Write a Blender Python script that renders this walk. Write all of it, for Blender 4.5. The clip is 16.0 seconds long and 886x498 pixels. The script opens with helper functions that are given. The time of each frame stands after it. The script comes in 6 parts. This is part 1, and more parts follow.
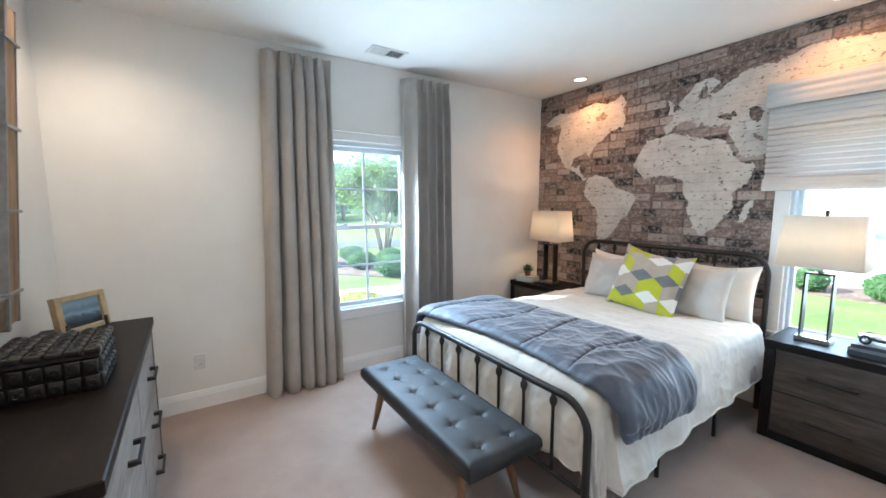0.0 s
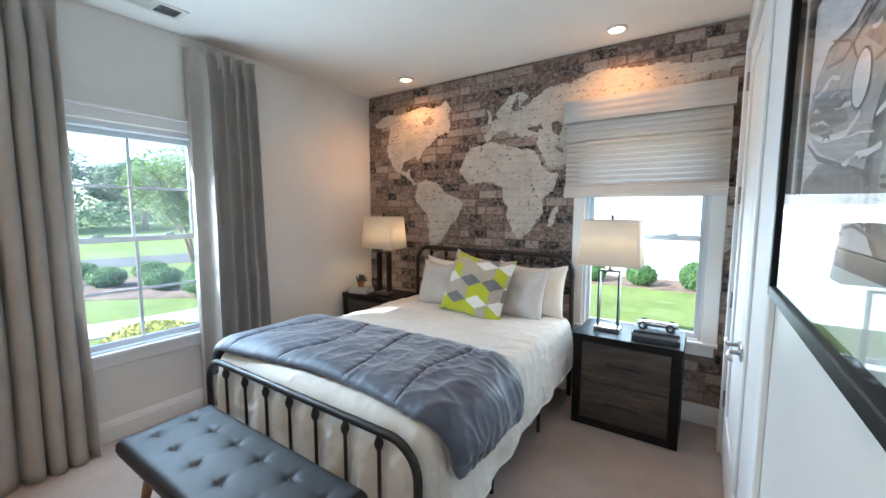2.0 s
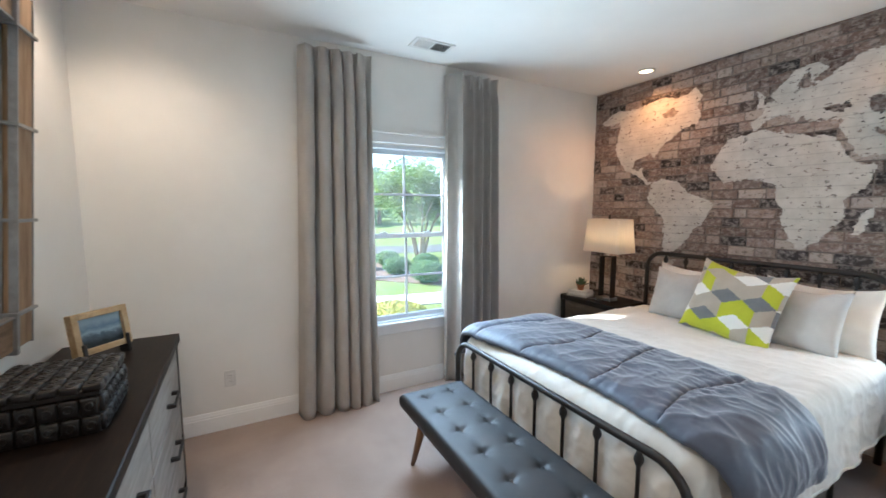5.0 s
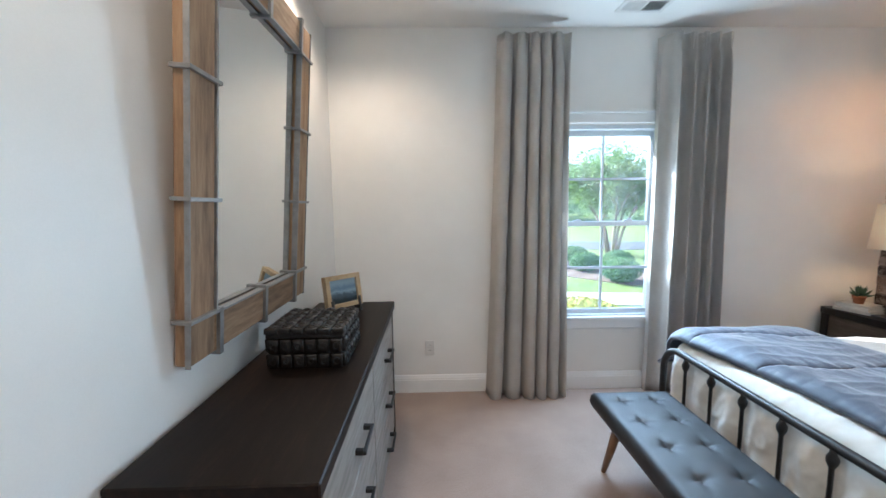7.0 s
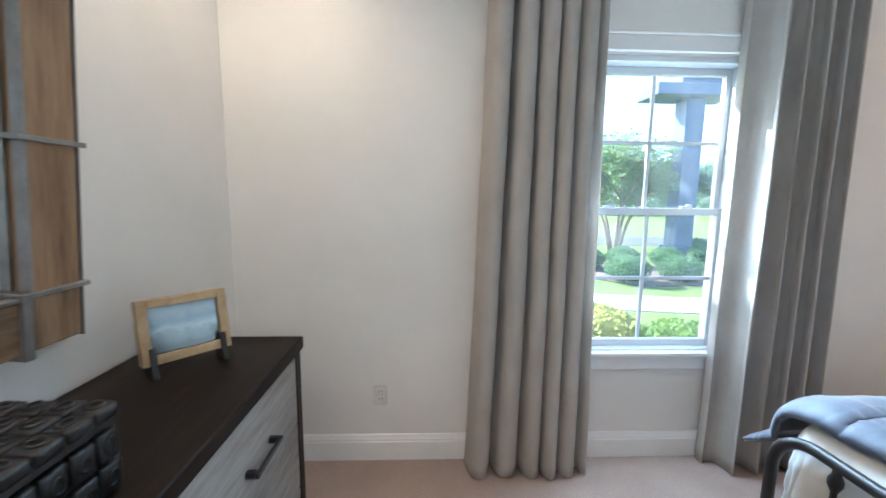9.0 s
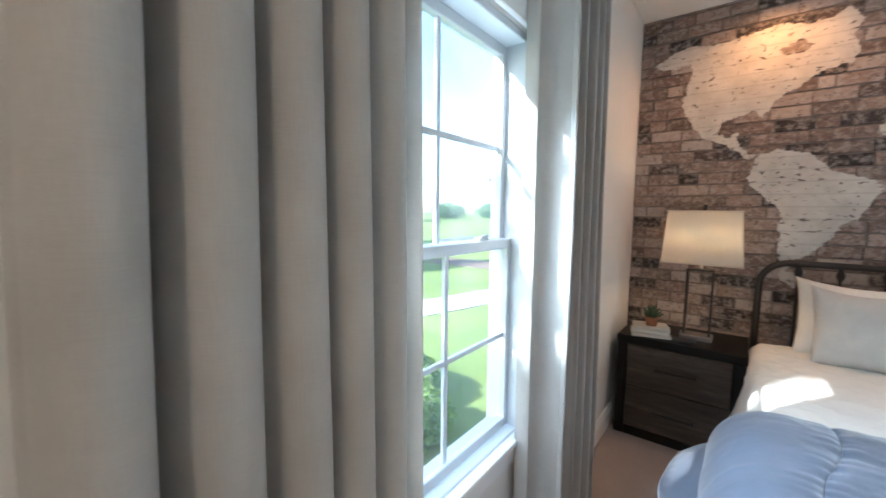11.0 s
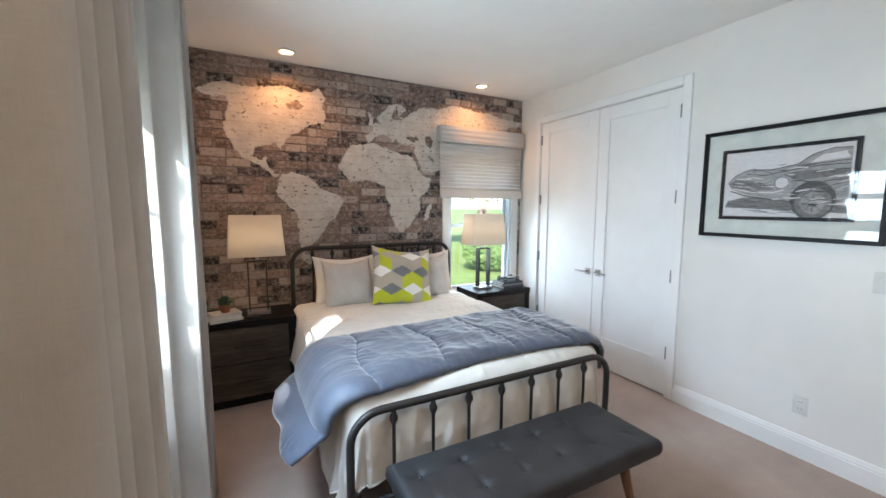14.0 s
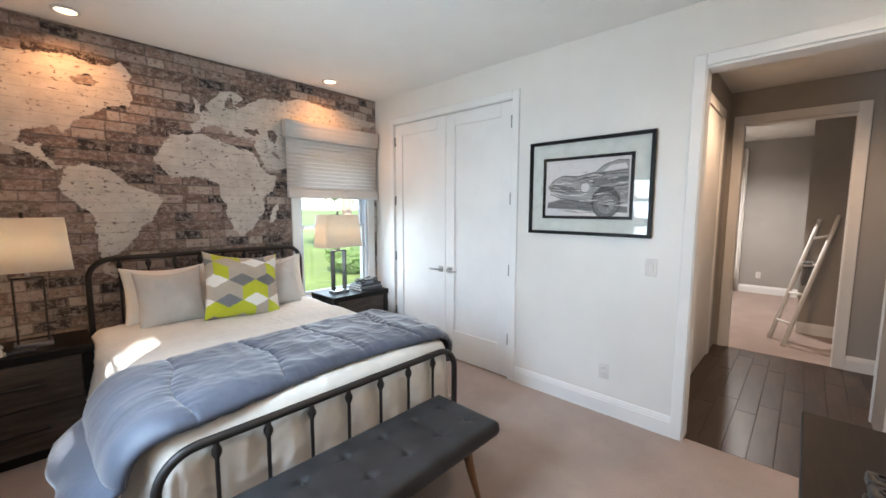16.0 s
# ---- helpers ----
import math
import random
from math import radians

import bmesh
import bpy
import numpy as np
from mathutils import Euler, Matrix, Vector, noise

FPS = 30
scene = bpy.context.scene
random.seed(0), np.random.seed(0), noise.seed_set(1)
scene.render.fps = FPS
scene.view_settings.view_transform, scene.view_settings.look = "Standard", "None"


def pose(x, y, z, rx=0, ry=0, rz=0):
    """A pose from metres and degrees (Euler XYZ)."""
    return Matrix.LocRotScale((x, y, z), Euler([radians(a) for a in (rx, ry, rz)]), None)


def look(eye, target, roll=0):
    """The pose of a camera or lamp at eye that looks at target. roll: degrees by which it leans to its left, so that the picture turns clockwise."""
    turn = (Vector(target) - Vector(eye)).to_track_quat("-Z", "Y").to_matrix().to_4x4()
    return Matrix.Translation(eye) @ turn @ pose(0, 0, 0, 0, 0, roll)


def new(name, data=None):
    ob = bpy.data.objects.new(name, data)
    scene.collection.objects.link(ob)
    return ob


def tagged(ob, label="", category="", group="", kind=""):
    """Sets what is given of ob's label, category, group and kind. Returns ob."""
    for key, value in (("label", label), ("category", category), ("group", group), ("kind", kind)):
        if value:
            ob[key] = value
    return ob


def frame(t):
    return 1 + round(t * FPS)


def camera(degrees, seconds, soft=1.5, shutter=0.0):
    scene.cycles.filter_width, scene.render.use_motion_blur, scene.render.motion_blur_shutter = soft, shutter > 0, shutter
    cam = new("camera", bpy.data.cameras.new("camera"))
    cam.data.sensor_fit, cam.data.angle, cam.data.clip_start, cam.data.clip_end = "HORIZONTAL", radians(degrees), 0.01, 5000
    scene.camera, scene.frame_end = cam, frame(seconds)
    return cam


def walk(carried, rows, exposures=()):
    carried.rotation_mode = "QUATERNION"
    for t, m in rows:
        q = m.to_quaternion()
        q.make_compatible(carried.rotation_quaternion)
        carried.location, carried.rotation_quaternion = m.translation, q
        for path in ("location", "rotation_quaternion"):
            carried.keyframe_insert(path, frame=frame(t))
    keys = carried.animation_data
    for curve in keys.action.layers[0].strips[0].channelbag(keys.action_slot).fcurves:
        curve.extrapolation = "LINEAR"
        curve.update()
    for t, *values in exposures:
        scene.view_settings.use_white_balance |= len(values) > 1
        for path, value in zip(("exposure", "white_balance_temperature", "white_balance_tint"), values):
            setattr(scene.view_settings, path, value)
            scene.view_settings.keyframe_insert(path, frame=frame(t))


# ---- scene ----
cam = camera(97.6, 16.0, 1.5, 0.25)
PATH = [
    (0, (-0.056, 0.084, 1.524), (1.033, 1.745, 1.293), -0.1),
    (0.5, (0.031, 0.142, 1.505), (1.252, 1.712, 1.296), -0.0),
    (1, (0.136, 0.205, 1.501), (1.539, 1.615, 1.298), -0.1),
    (1.5, (0.238, 0.224, 1.506), (1.793, 1.465, 1.307), -0.0),
    (2, (0.289, 0.247, 1.51), (1.94, 1.358, 1.312), 0.1),
    (2.5, (0.263, 0.283, 1.53), (1.937, 1.359, 1.328), 0.2),
    (3, (0.221, 0.331, 1.523), (1.847, 1.479, 1.325), 0.3),
    (3.5, (0.174, 0.367, 1.527), (1.688, 1.659, 1.327), 0.2),
    (4, (0.122, 0.385, 1.525), (1.479, 1.842, 1.328), 0.2),
    (4.5, (0.075, 0.386, 1.533), (1.231, 2.006, 1.333), 0.1),
    (5, (0.029, 0.399, 1.544), (0.969, 2.152, 1.336), 0.1),
    (5.2, (0.007, 0.401, 1.548), (0.859, 2.197, 1.339), 0.1),
    (7.3, (-0.015, 0.488, 1.449), (-0.056, 2.474, 1.213), -0.7),
    (7.5, (-0.025, 0.593, 1.435), (-0.109, 2.575, 1.175), -0.7),
    (8, (-0.013, 0.872, 1.41), (-0.14, 2.846, 1.109), -0.7),
    (8.2, (0.028, 1.005, 1.381), (-0.081, 2.98, 1.082), -0.4),
    (10.3, (0.328, 2.353, 1.390), (1.263, 4.112, 1.200), 0.2),
    (10.5, (0.343, 2.509, 1.425), (1.484, 4.136, 1.204), 0.4),
    (10.7, (0.362, 2.630, 1.435), (1.704, 4.100, 1.230), 0.4),
    (11, (0.394, 2.758, 1.432), (1.969, 3.974, 1.236), 0.5),
    (11.5, (0.430, 2.990, 1.40), (2.336, 3.574, 1.257), 0.6),
    (12, (0.273, 3.151, 1.409), (2.269, 3.122, 1.275), 0.6),
    (12.5, (0.054, 3.098, 1.418), (2.014, 2.726, 1.268), 0.2),
    (13, (-0.087, 3.059, 1.452), (1.812, 2.462, 1.263), 0.2),
    (13.5, (-0.143, 3.08, 1.485), (1.692, 2.312, 1.275), 0.2),
    (14, (-0.19, 3.056, 1.514), (1.571, 2.131, 1.3), 0.2),
    (14.5, (-0.201, 3.044, 1.514), (1.475, 1.974, 1.302), 0.2),
    (15, (-0.206, 3.018, 1.514), (1.369, 1.803, 1.306), 0.2),
    (15.5, (-0.23, 2.957, 1.513), (1.241, 1.617, 1.308), 0.2),
    (16, (-0.232, 2.916, 1.511), (1.128, 1.464, 1.305), 0.2),
]
EXPOSURES = [(0, 2.62, 5250, 4), (1, 2.45, 5250, 4), (2.5, 2.25, 5500, 4), (3.5, 2.27, 5550, 6), (4.2, 2.34, 5500, 6), (5, 2.46, 5400, 5), (7.5, 2.58, 5150, 4), (8.2, 2.66, 5150, 4), (10.5, 2.43, 5200, 3), (11.5, 2.42, 5450, 5), (12.5, 2.25, 5800, 8), (14, 2.26, 5700, 7), (16, 2.26, 5850, 9)]
walk(cam, [(t, look(eye, target, roll)) for t, eye, target, roll in PATH], EXPOSURES)

# ---- world, sun, large lights ----
SUN_FROM = Vector((-0.84, 0.54, 0.65)).normalized()
sky_world = bpy.data.worlds.new("sky")
scene.world = sky_world
sky_world.use_nodes = True
sky_nodes = sky_world.node_tree
sky_tex = sky_nodes.nodes.new("ShaderNodeTexSky")
sky_tex.sky_type = "NISHITA"
sky_tex.sun_disc = False
sky_tex.sun_elevation = math.asin(SUN_FROM.z)
sky_tex.sun_rotation = math.atan2(SUN_FROM.x, SUN_FROM.y)
sky_nodes.links.new(sky_tex.outputs[0], sky_nodes.nodes["Background"].inputs[0])
sky_nodes.nodes["Background"].inputs[1].default_value = 0.13

sun_data = bpy.data.lights.new("sun", "SUN")
sun_data.energy, sun_data.angle, sun_data.color = 3.6, radians(0.5), (1.0, 0.93, 0.82)
sun = new("sun", sun_data)
sun.matrix_basis = look(SUN_FROM * 50, (0, 0, 0))


def window_light(place, target, width, height, watts, colour):
    d = bpy.data.lights.new("window_daylight", "AREA")
    d.shape, d.size, d.size_y, d.energy, d.color = "RECTANGLE", width, height, watts, colour
    d.spread = radians(124)
    ob = new("window_daylight", d)
    ob.matrix_basis = look(place, target)
    return ob


# the sky's light falls in from above, the lawn's light from below
for wz in (1.50, 1.80):
    window_light((1.31, 3.335, wz), (1.31, 1.335, wz - 1.66), 0.60, 0.30, 2.4, (0.76, 0.90, 1.0))
for wz in (0.82, 1.14):
    window_light((1.31, 3.335, wz), (1.31, 1.335, wz + 1.66), 0.60, 0.30, 2.0, (0.84, 0.92, 0.94))
window_light((3.60, 0.63, 1.15), (1.60, 0.63, 0.05), 0.74, 0.90, 2.3, (0.84, 0.96, 1.0))


def can_light(x, y, z, watts, spread=76, colour=(1.0, 0.40, 0.12)):
    d = bpy.data.lights.new("downlight_bulb", "SPOT")
    d.energy, d.spot_size, d.spot_blend, d.shadow_soft_size, d.color = watts, radians(spread * 2), 0.7, 0.045, colour
    ob = new("downlight_bulb", d)
    ob.matrix_basis = look((x, y, z), (x, y, 0.0001))
    return ob


CANS = [(3.245, 2.662), (3.245, 0.816), (-0.47, 2.662), (-0.47, 0.816)]
HALL_CANS = [(-0.12, -1.15), (0.55, -4.3)]
for (cx, cy), watts in zip(CANS, (4.2, 3.4, 7.0, 7.0)):
    can_light(cx, cy, 2.71, watts, 76, (1.0, 0.40, 0.12) if cx > 0 else (1.0, 0.70, 0.46))
can_light(*HALL_CANS[0], 2.70, 15, 76, (1.0, 0.62, 0.36))
# far room's downlight, made stronger and whiter to replace its unseen window's daylight
can_light(*HALL_CANS[1], 2.70, 60, 76, (1.0, 0.86, 0.74))


# ---- materials ----
class Nodes:
    """A small wrapper that keeps node code short."""

    def __init__(self, name):
        self.mat = bpy.data.materials.new(name)
        self.mat.use_nodes = True
        self.tree = self.mat.node_tree
        self.bsdf = self.tree.nodes["Principled BSDF"]
        self.out = self.tree.nodes["Material Output"]

    def add(self, kind, **values):
        n = self.tree.nodes.new(kind)
        for key, value in values.items():
            if key in n.inputs:
                n.inputs[key].default_value = value
        return n

    def link(self, a, b):
        self.tree.links.new(a, b)

    def coords(self, kind="Object", scale=(1, 1, 1)):
        if kind == "World":
            src = self.add("ShaderNodeNewGeometry").outputs["Position"]
        else:
            src = self.add("ShaderNodeTexCoord").outputs[kind]
        m = self.add("ShaderNodeMapping")
        m.inputs["Scale"].default_value = scale
        self.link(src, m.inputs[0])
        return m.outputs[0]

    def noise(self, at, scale, detail=4.0, rough=0.6):
        n = self.add("ShaderNodeTexNoise", Scale=scale, Detail=detail, Roughness=rough)
        self.link(at, n.inputs["Vector"])
        return n.outputs["Fac"]

    def ramp(self, fac, stops):
        r = self.add("ShaderNodeValToRGB")
        el = r.color_ramp.elements
        while len(el) < len(stops):
            el.new(0.5)
        for e, (p, c) in zip(el, stops):
            e.position = p
            e.color = (*c, 1) if len(c) == 3 else c
        self.link(fac, r.inputs[0])
        return r.outputs["Color"]

    def mix(self, fac, a, b, blend="MIX"):
        m = self.add("ShaderNodeMix")
        m.data_type, m.blend_type = "RGBA", blend
        for value, sock in ((fac, m.inputs[0]), (a, m.inputs[6]), (b, m.inputs[7])):
            if hasattr(value, "is_output"):
                self.link(value, sock)
            elif isinstance(value, tuple):
                sock.default_value = (*value, 1)
            else:
                sock.default_value = value
        return m.outputs[2]

    def math(self, op, a, b=0.0):
        m = self.add("ShaderNodeMath")
        m.operation = op
        for value, sock in ((a, m.inputs[0]), (b, m.inputs[1])):
            if hasattr(value, "is_output"):
                self.link(value, sock)
            else:
                sock.default_value = value
        return m.outputs[0]

    def bump(self, height, strength, distance=0.01):
        b = self.add("ShaderNodeBump", Strength=strength, Distance=distance)
        self.link(height, b.inputs["Height"])
        self.link(b.outputs[0], self.bsdf.inputs["Normal"])


def surface(name, dark, light, scale=8.0, rough=0.6, bump=0.1, grain=120.0, metal=0.0, stretch=(1, 1, 1), where="Object", spread=0.12, dist=0.004):
    """A painted, cast or woven surface: broad tone changes, fine grain, a little relief."""
    n = Nodes(name)
    at = n.coords(where, stretch)
    broad, fine = n.noise(at, scale, 4), n.noise(at, grain, 3)
    both = n.math("ADD", n.math("MULTIPLY", broad, 0.7), n.math("MULTIPLY", fine, 0.3))
    n.link(n.ramp(both, [(0.5 - spread, dark), (0.5 + spread, light)]), n.bsdf.inputs["Base Color"])
    n.bsdf.inputs["Metallic"].default_value = metal
    r = n.add("ShaderNodeMapRange")
    r.inputs["To Min"].default_value, r.inputs["To Max"].default_value = max(0.02, rough - 0.07), min(1, rough + 0.07)
    n.link(broad, r.inputs["Value"])
    n.link(r.outputs[0], n.bsdf.inputs["Roughness"])
    n.bump(fine, bump, dist)
    return n.mat


def wood(name, dark, mid, light, along="y", scale=6.0, rough=0.5, bump=0.15, spec=0.5):
    n = Nodes(name)
    k = {"x": (0.12, 1, 1), "y": (1, 0.12, 1), "z": (1, 1, 0.12)}[along]
    at = n.coords("Object", k)
    grain = n.noise(at, scale * 9, 6, 0.7)
    broad = n.noise(at, scale * 1.6, 3)
    both = n.math("ADD", n.math("MULTIPLY", grain, 0.55), n.math("MULTIPLY", broad, 0.45))
    n.link(n.ramp(both, [(0.34, dark), (0.5, mid), (0.66, light)]), n.bsdf.inputs["Base Color"])
    n.bsdf.inputs["Roughness"].default_value = rough
    n.bsdf.inputs["Specular IOR Level"].default_value = spec
    n.bump(grain, bump, 0.003)
    return n.mat


def plain(name, colour, rough=0.5, metal=0.0):
    return surface(name, tuple(c * 0.9 for c in colour), tuple(min(1, c * 1.06) for c in colour), 12, rough, 0.03, 200, metal)


def cloth(name, dark, light, weave=900.0, rough=0.95, sheen=0.2, let=0.0, bump=0.25):
    n = Nodes(name)
    at = n.coords("Object")
    broad = n.noise(at, 5.0, 4)
    thread_a = n.noise(n.coords("Object", (1, 1, 0.08)), weave, 2)
    thread_b = n.noise(n.coords("Object", (0.08, 0.08, 1)), weave, 2)
    fine = n.math("MULTIPLY", n.math("ADD", thread_a, thread_b), 0.5)
    both = n.math("ADD", n.math("MULTIPLY", broad, 0.6), n.math("MULTIPLY", fine, 0.4))
    n.link(n.ramp(both, [(0.38, dark), (0.62, light)]), n.bsdf.inputs["Base Color"])
    n.bsdf.inputs["Roughness"].default_value = rough
    n.bsdf.inputs["Sheen Weight"].default_value = sheen
    n.bump(fine, bump, 0.002)
    if let > 0:
        tr = n.add("ShaderNodeBsdfTranslucent")
        tr.inputs["Color"].default_value = (*light, 1)
        mixer = n.add("ShaderNodeMixShader", Fac=let)
        n.link(n.bsdf.outputs[0], mixer.inputs[1])
        n.link(tr.outputs[0], mixer.inputs[2])
        n.link(mixer.outputs[0], n.out.inputs["Surface"])
    return n.mat


def glowing(name, colour, strength):
    n = Nodes(name)
    n.bsdf.inputs["Base Color"].default_value = (*colour, 1)
    n.bsdf.inputs["Emission Color"].default_value = (*colour, 1)
    n.bsdf.inputs["Emission Strength"].default_value = strength
    return n.mat


def glass(name, tint=(1, 1, 1), haze=0.0):
    n = Nodes(name)
    gl = n.add("ShaderNodeBsdfGlossy", Roughness=0.02)
    tr = n.add("ShaderNodeBsdfTransparent")
    tr.inputs[0].default_value = (*tint, 1)
    lw = n.add("ShaderNodeLayerWeight", Blend=0.5)
    fr = n.math("ADD", n.math("MULTIPLY", n.math("POWER", lw.outputs["Facing"], 5.0), 0.45), 0.035)
    mixer = n.add("ShaderNodeMixShader")
    n.link(fr, mixer.inputs[0])
    n.link(tr.outputs[0], mixer.inputs[1])
    n.link(gl.outputs[0], mixer.inputs[2])
    last = mixer.outputs[0]
    if haze:
        # pale translucent film added over the pane, imitating haze on the view
        film = n.add("ShaderNodeBsdfTranslucent")
        film.inputs["Color"].default_value = (0.85, 0.92, 1.0, 1)
        veil = n.add("ShaderNodeMixShader")
        n.link(n.math("MULTIPLY", n.noise(n.coords("World"), 2.5, 3), 2 * haze), veil.inputs[0])
        n.link(last, veil.inputs[1])
        n.link(film.outputs[0], veil.inputs[2])
        last = veil.outputs[0]
    n.link(last, n.out.inputs["Surface"])
    return n.mat


M_WALL = surface("warm_white_wall_paint", (0.77, 0.755, 0.72), (0.82, 0.805, 0.77), 2.0, 0.42, 0.05, 260)
M_CEIL = surface("flat_white_ceiling_paint", (0.80, 0.79, 0.76), (0.84, 0.83, 0.80), 2.0, 0.9, 0.06, 220)
M_TRIM = surface("white_semigloss_trim", (0.80, 0.80, 0.79), (0.85, 0.85, 0.84), 3.0, 0.68, 0.02, 150)
M_VINYL = surface("white_window_vinyl", (0.66, 0.70, 0.74), (0.73, 0.77, 0.81), 3.0, 0.4, 0.02, 150)
M_GREYWALL = surface("grey_wall_paint", (0.36, 0.34, 0.31), (0.40, 0.38, 0.35), 2.0, 0.6, 0.05, 260)
M_BLACKMETAL = surface("dark_bronze_metal", (0.018, 0.016, 0.015), (0.028, 0.024, 0.022), 14, 0.45, 0.08, 260, 0.2)
M_STEEL = surface("brushed_steel", (0.42, 0.41, 0.40), (0.55, 0.54, 0.53), 20, 0.32, 0.05, 400, 1.0)
M_GREYMETAL = surface("grey_galvanised_metal", (0.24, 0.235, 0.23), (0.34, 0.335, 0.33), 16, 0.45, 0.06, 260, 0.7)
M_GLASS = glass("clear_glass")
# front window only: glass with an added veil that pales the outdoors
M_HAZYGLASS = glass("haze_veil_glass", (1, 1, 1), 0.035)
M_BLACKWOOD = wood("black_stained_wood", (0.003, 0.0026, 0.0026), (0.006, 0.0052, 0.0048), (0.013, 0.011, 0.010), "y", 6, 0.45, 0.15, 0.22)
M_DRAWER = wood("weathered_brown_wood", (0.028, 0.021, 0.0165), (0.060, 0.047, 0.038), (0.115, 0.093, 0.076), "y", 4, 0.6, 0.15, 0.3)
M_DRESSTOP = wood("dark_espresso_wood", (0.005, 0.0036, 0.003), (0.010, 0.007, 0.0058), (0.028, 0.015, 0.009), "y", 5, 0.48, 0.15, 0.14)
M_DRESSFRONT = wood("greyed_plank_wood", (0.13, 0.115, 0.10), (0.24, 0.215, 0.19), (0.36, 0.33, 0.30), "y", 4, 0.6)
M_RECLAIMED = wood("reclaimed_pine", (0.12, 0.066, 0.034), (0.29, 0.178, 0.098), (0.43, 0.292, 0.175), "z", 4, 0.75, 0.25)
M_RECLAIMED_LEVEL = wood("reclaimed_pine_level", (0.12, 0.066, 0.034), (0.29, 0.178, 0.098), (0.43, 0.292, 0.175), "y", 4, 0.75, 0.25)
M_LEGWOOD = wood("walnut_leg_wood", (0.12, 0.060, 0.028), (0.20, 0.105, 0.05), (0.28, 0.16, 0.085), "z", 6, 0.45)
M_HALLWOOD = wood("dark_oak_floor", (0.022, 0.014, 0.010), (0.046, 0.030, 0.021), (0.082, 0.056, 0.040), "y", 3, 0.36)
M_OAKFRAME = wood("pale_oak", (0.30, 0.21, 0.10), (0.42, 0.31, 0.17), (0.52, 0.40, 0.24), "y", 6, 0.5)
M_CURTAIN = cloth("grey_linen_curtain", (0.52, 0.485, 0.44), (0.63, 0.595, 0.55), 420, 0.95, 0.15, 0.30, 0.35)
M_DUVET = cloth("ivory_cotton_duvet", (0.62, 0.585, 0.525), (0.70, 0.665, 0.60), 700, 0.9, 0.25)
M_COMFORTER = cloth("slate_grey_comforter", (0.052, 0.061, 0.087), (0.080, 0.094, 0.132), 700, 0.54, 0.6, 0.0, 0.4)
M_COMFORTER.node_tree.nodes["Principled BSDF"].inputs["Sheen Roughness"].default_value = 0.4
M_SEAM = cloth("dark_seam_thread", (0.022, 0.024, 0.030), (0.034, 0.037, 0.046), 900, 0.9)
M_LINEN = cloth("pale_grey_linen", (0.50, 0.48, 0.45), (0.60, 0.58, 0.545), 500, 0.95, 0.2)
M_WHITECOTTON = cloth("white_cotton", (0.74, 0.72, 0.67), (0.82, 0.80, 0.75), 700, 0.9, 0.2)
M_LIME = cloth("lime_green_print", (0.42, 0.45, 0.015), (0.52, 0.55, 0.03), 500)
M_SLATE = cloth("slate_grey_print", (0.15, 0.155, 0.16), (0.20, 0.205, 0.21), 500)
M_TAUPE = cloth("taupe_print", (0.40, 0.34, 0.27), (0.47, 0.41, 0.33), 500)
M_PALE = cloth("pale_grey_print", (0.55, 0.58, 0.59), (0.63, 0.66, 0.67), 500)
M_SHADE = cloth("white_woven_shade", (0.66, 0.64, 0.615), (0.72, 0.70, 0.675), 300, 0.95, 0.1, 0.09, 0.3)
M_SHADELINER = cloth("thin_white_shade_fabric", (0.80, 0.79, 0.77), (0.85, 0.84, 0.82), 300, 0.95, 0.0, 0.85, 0.2)
M_LAMPSHADE = cloth("cream_lamp_shade", (0.72, 0.69, 0.62), (0.80, 0.77, 0.70), 500, 0.95, 0.1, 0.45)
M_LEATHER = surface("charcoal_leatherette", (0.013, 0.013, 0.014), (0.029, 0.029, 0.031), 9, 0.56, 0.22, 420)
M_BOX = surface("carved_blackened_wood", (0.002, 0.0017, 0.0015), (0.009, 0.0065, 0.0055), 60, 0.36, 0.4, 220)
M_TERRACOTTA = surface("terracotta", (0.26, 0.10, 0.05), (0.36, 0.15, 0.08), 30, 0.8, 0.1, 300)
M_SUCCULENT = surface("succulent_green", (0.016, 0.045, 0.022), (0.04, 0.09, 0.04), 50, 0.6, 0.1, 300)
M_PAPER = surface("page_paper", (0.55, 0.53, 0.48), (0.70, 0.68, 0.62), 40, 0.9, 0.2, 700, 0, (1, 1, 12))
M_BOOKWHITE = plain("cream_book_cloth", (0.55, 0.53, 0.48), 0.8)
M_BOOKDARK = plain("slate_book_cloth", (0.045, 0.05, 0.06), 0.6)
M_BOOKGREY = plain("grey_book_cloth", (0.20, 0.205, 0.21), 0.7)
M_CHROME = surface("polished_aluminium", (0.45, 0.45, 0.44), (0.62, 0.62, 0.60), 30, 0.2, 0.04, 300, 1.0)
M_RUBBER = plain("black_rubber", (0.012, 0.012, 0.012), 0.7)
M_PLASTIC = plain("white_plastic", (0.70, 0.69, 0.66), 0.4)
M_VENTDARK = plain("shadowed_duct_grey", (0.045, 0.045, 0.045), 0.8)
M_BULB = glowing("lit_downlight_lens", (1.0, 0.66, 0.36), 1.6)
M_LAMPBULB = glowing("lit_lamp_bulb", (1.0, 0.66, 0.32), 3.0)

n = Nodes("mirror_silver")
n.bsdf.inputs["Base Color"].default_value = (0.86, 0.87, 0.86, 1)
n.bsdf.inputs["Metallic"].default_value = 1.0
n.bsdf.inputs["Roughness"].default_value = 0.015
M_MIRROR = n.mat

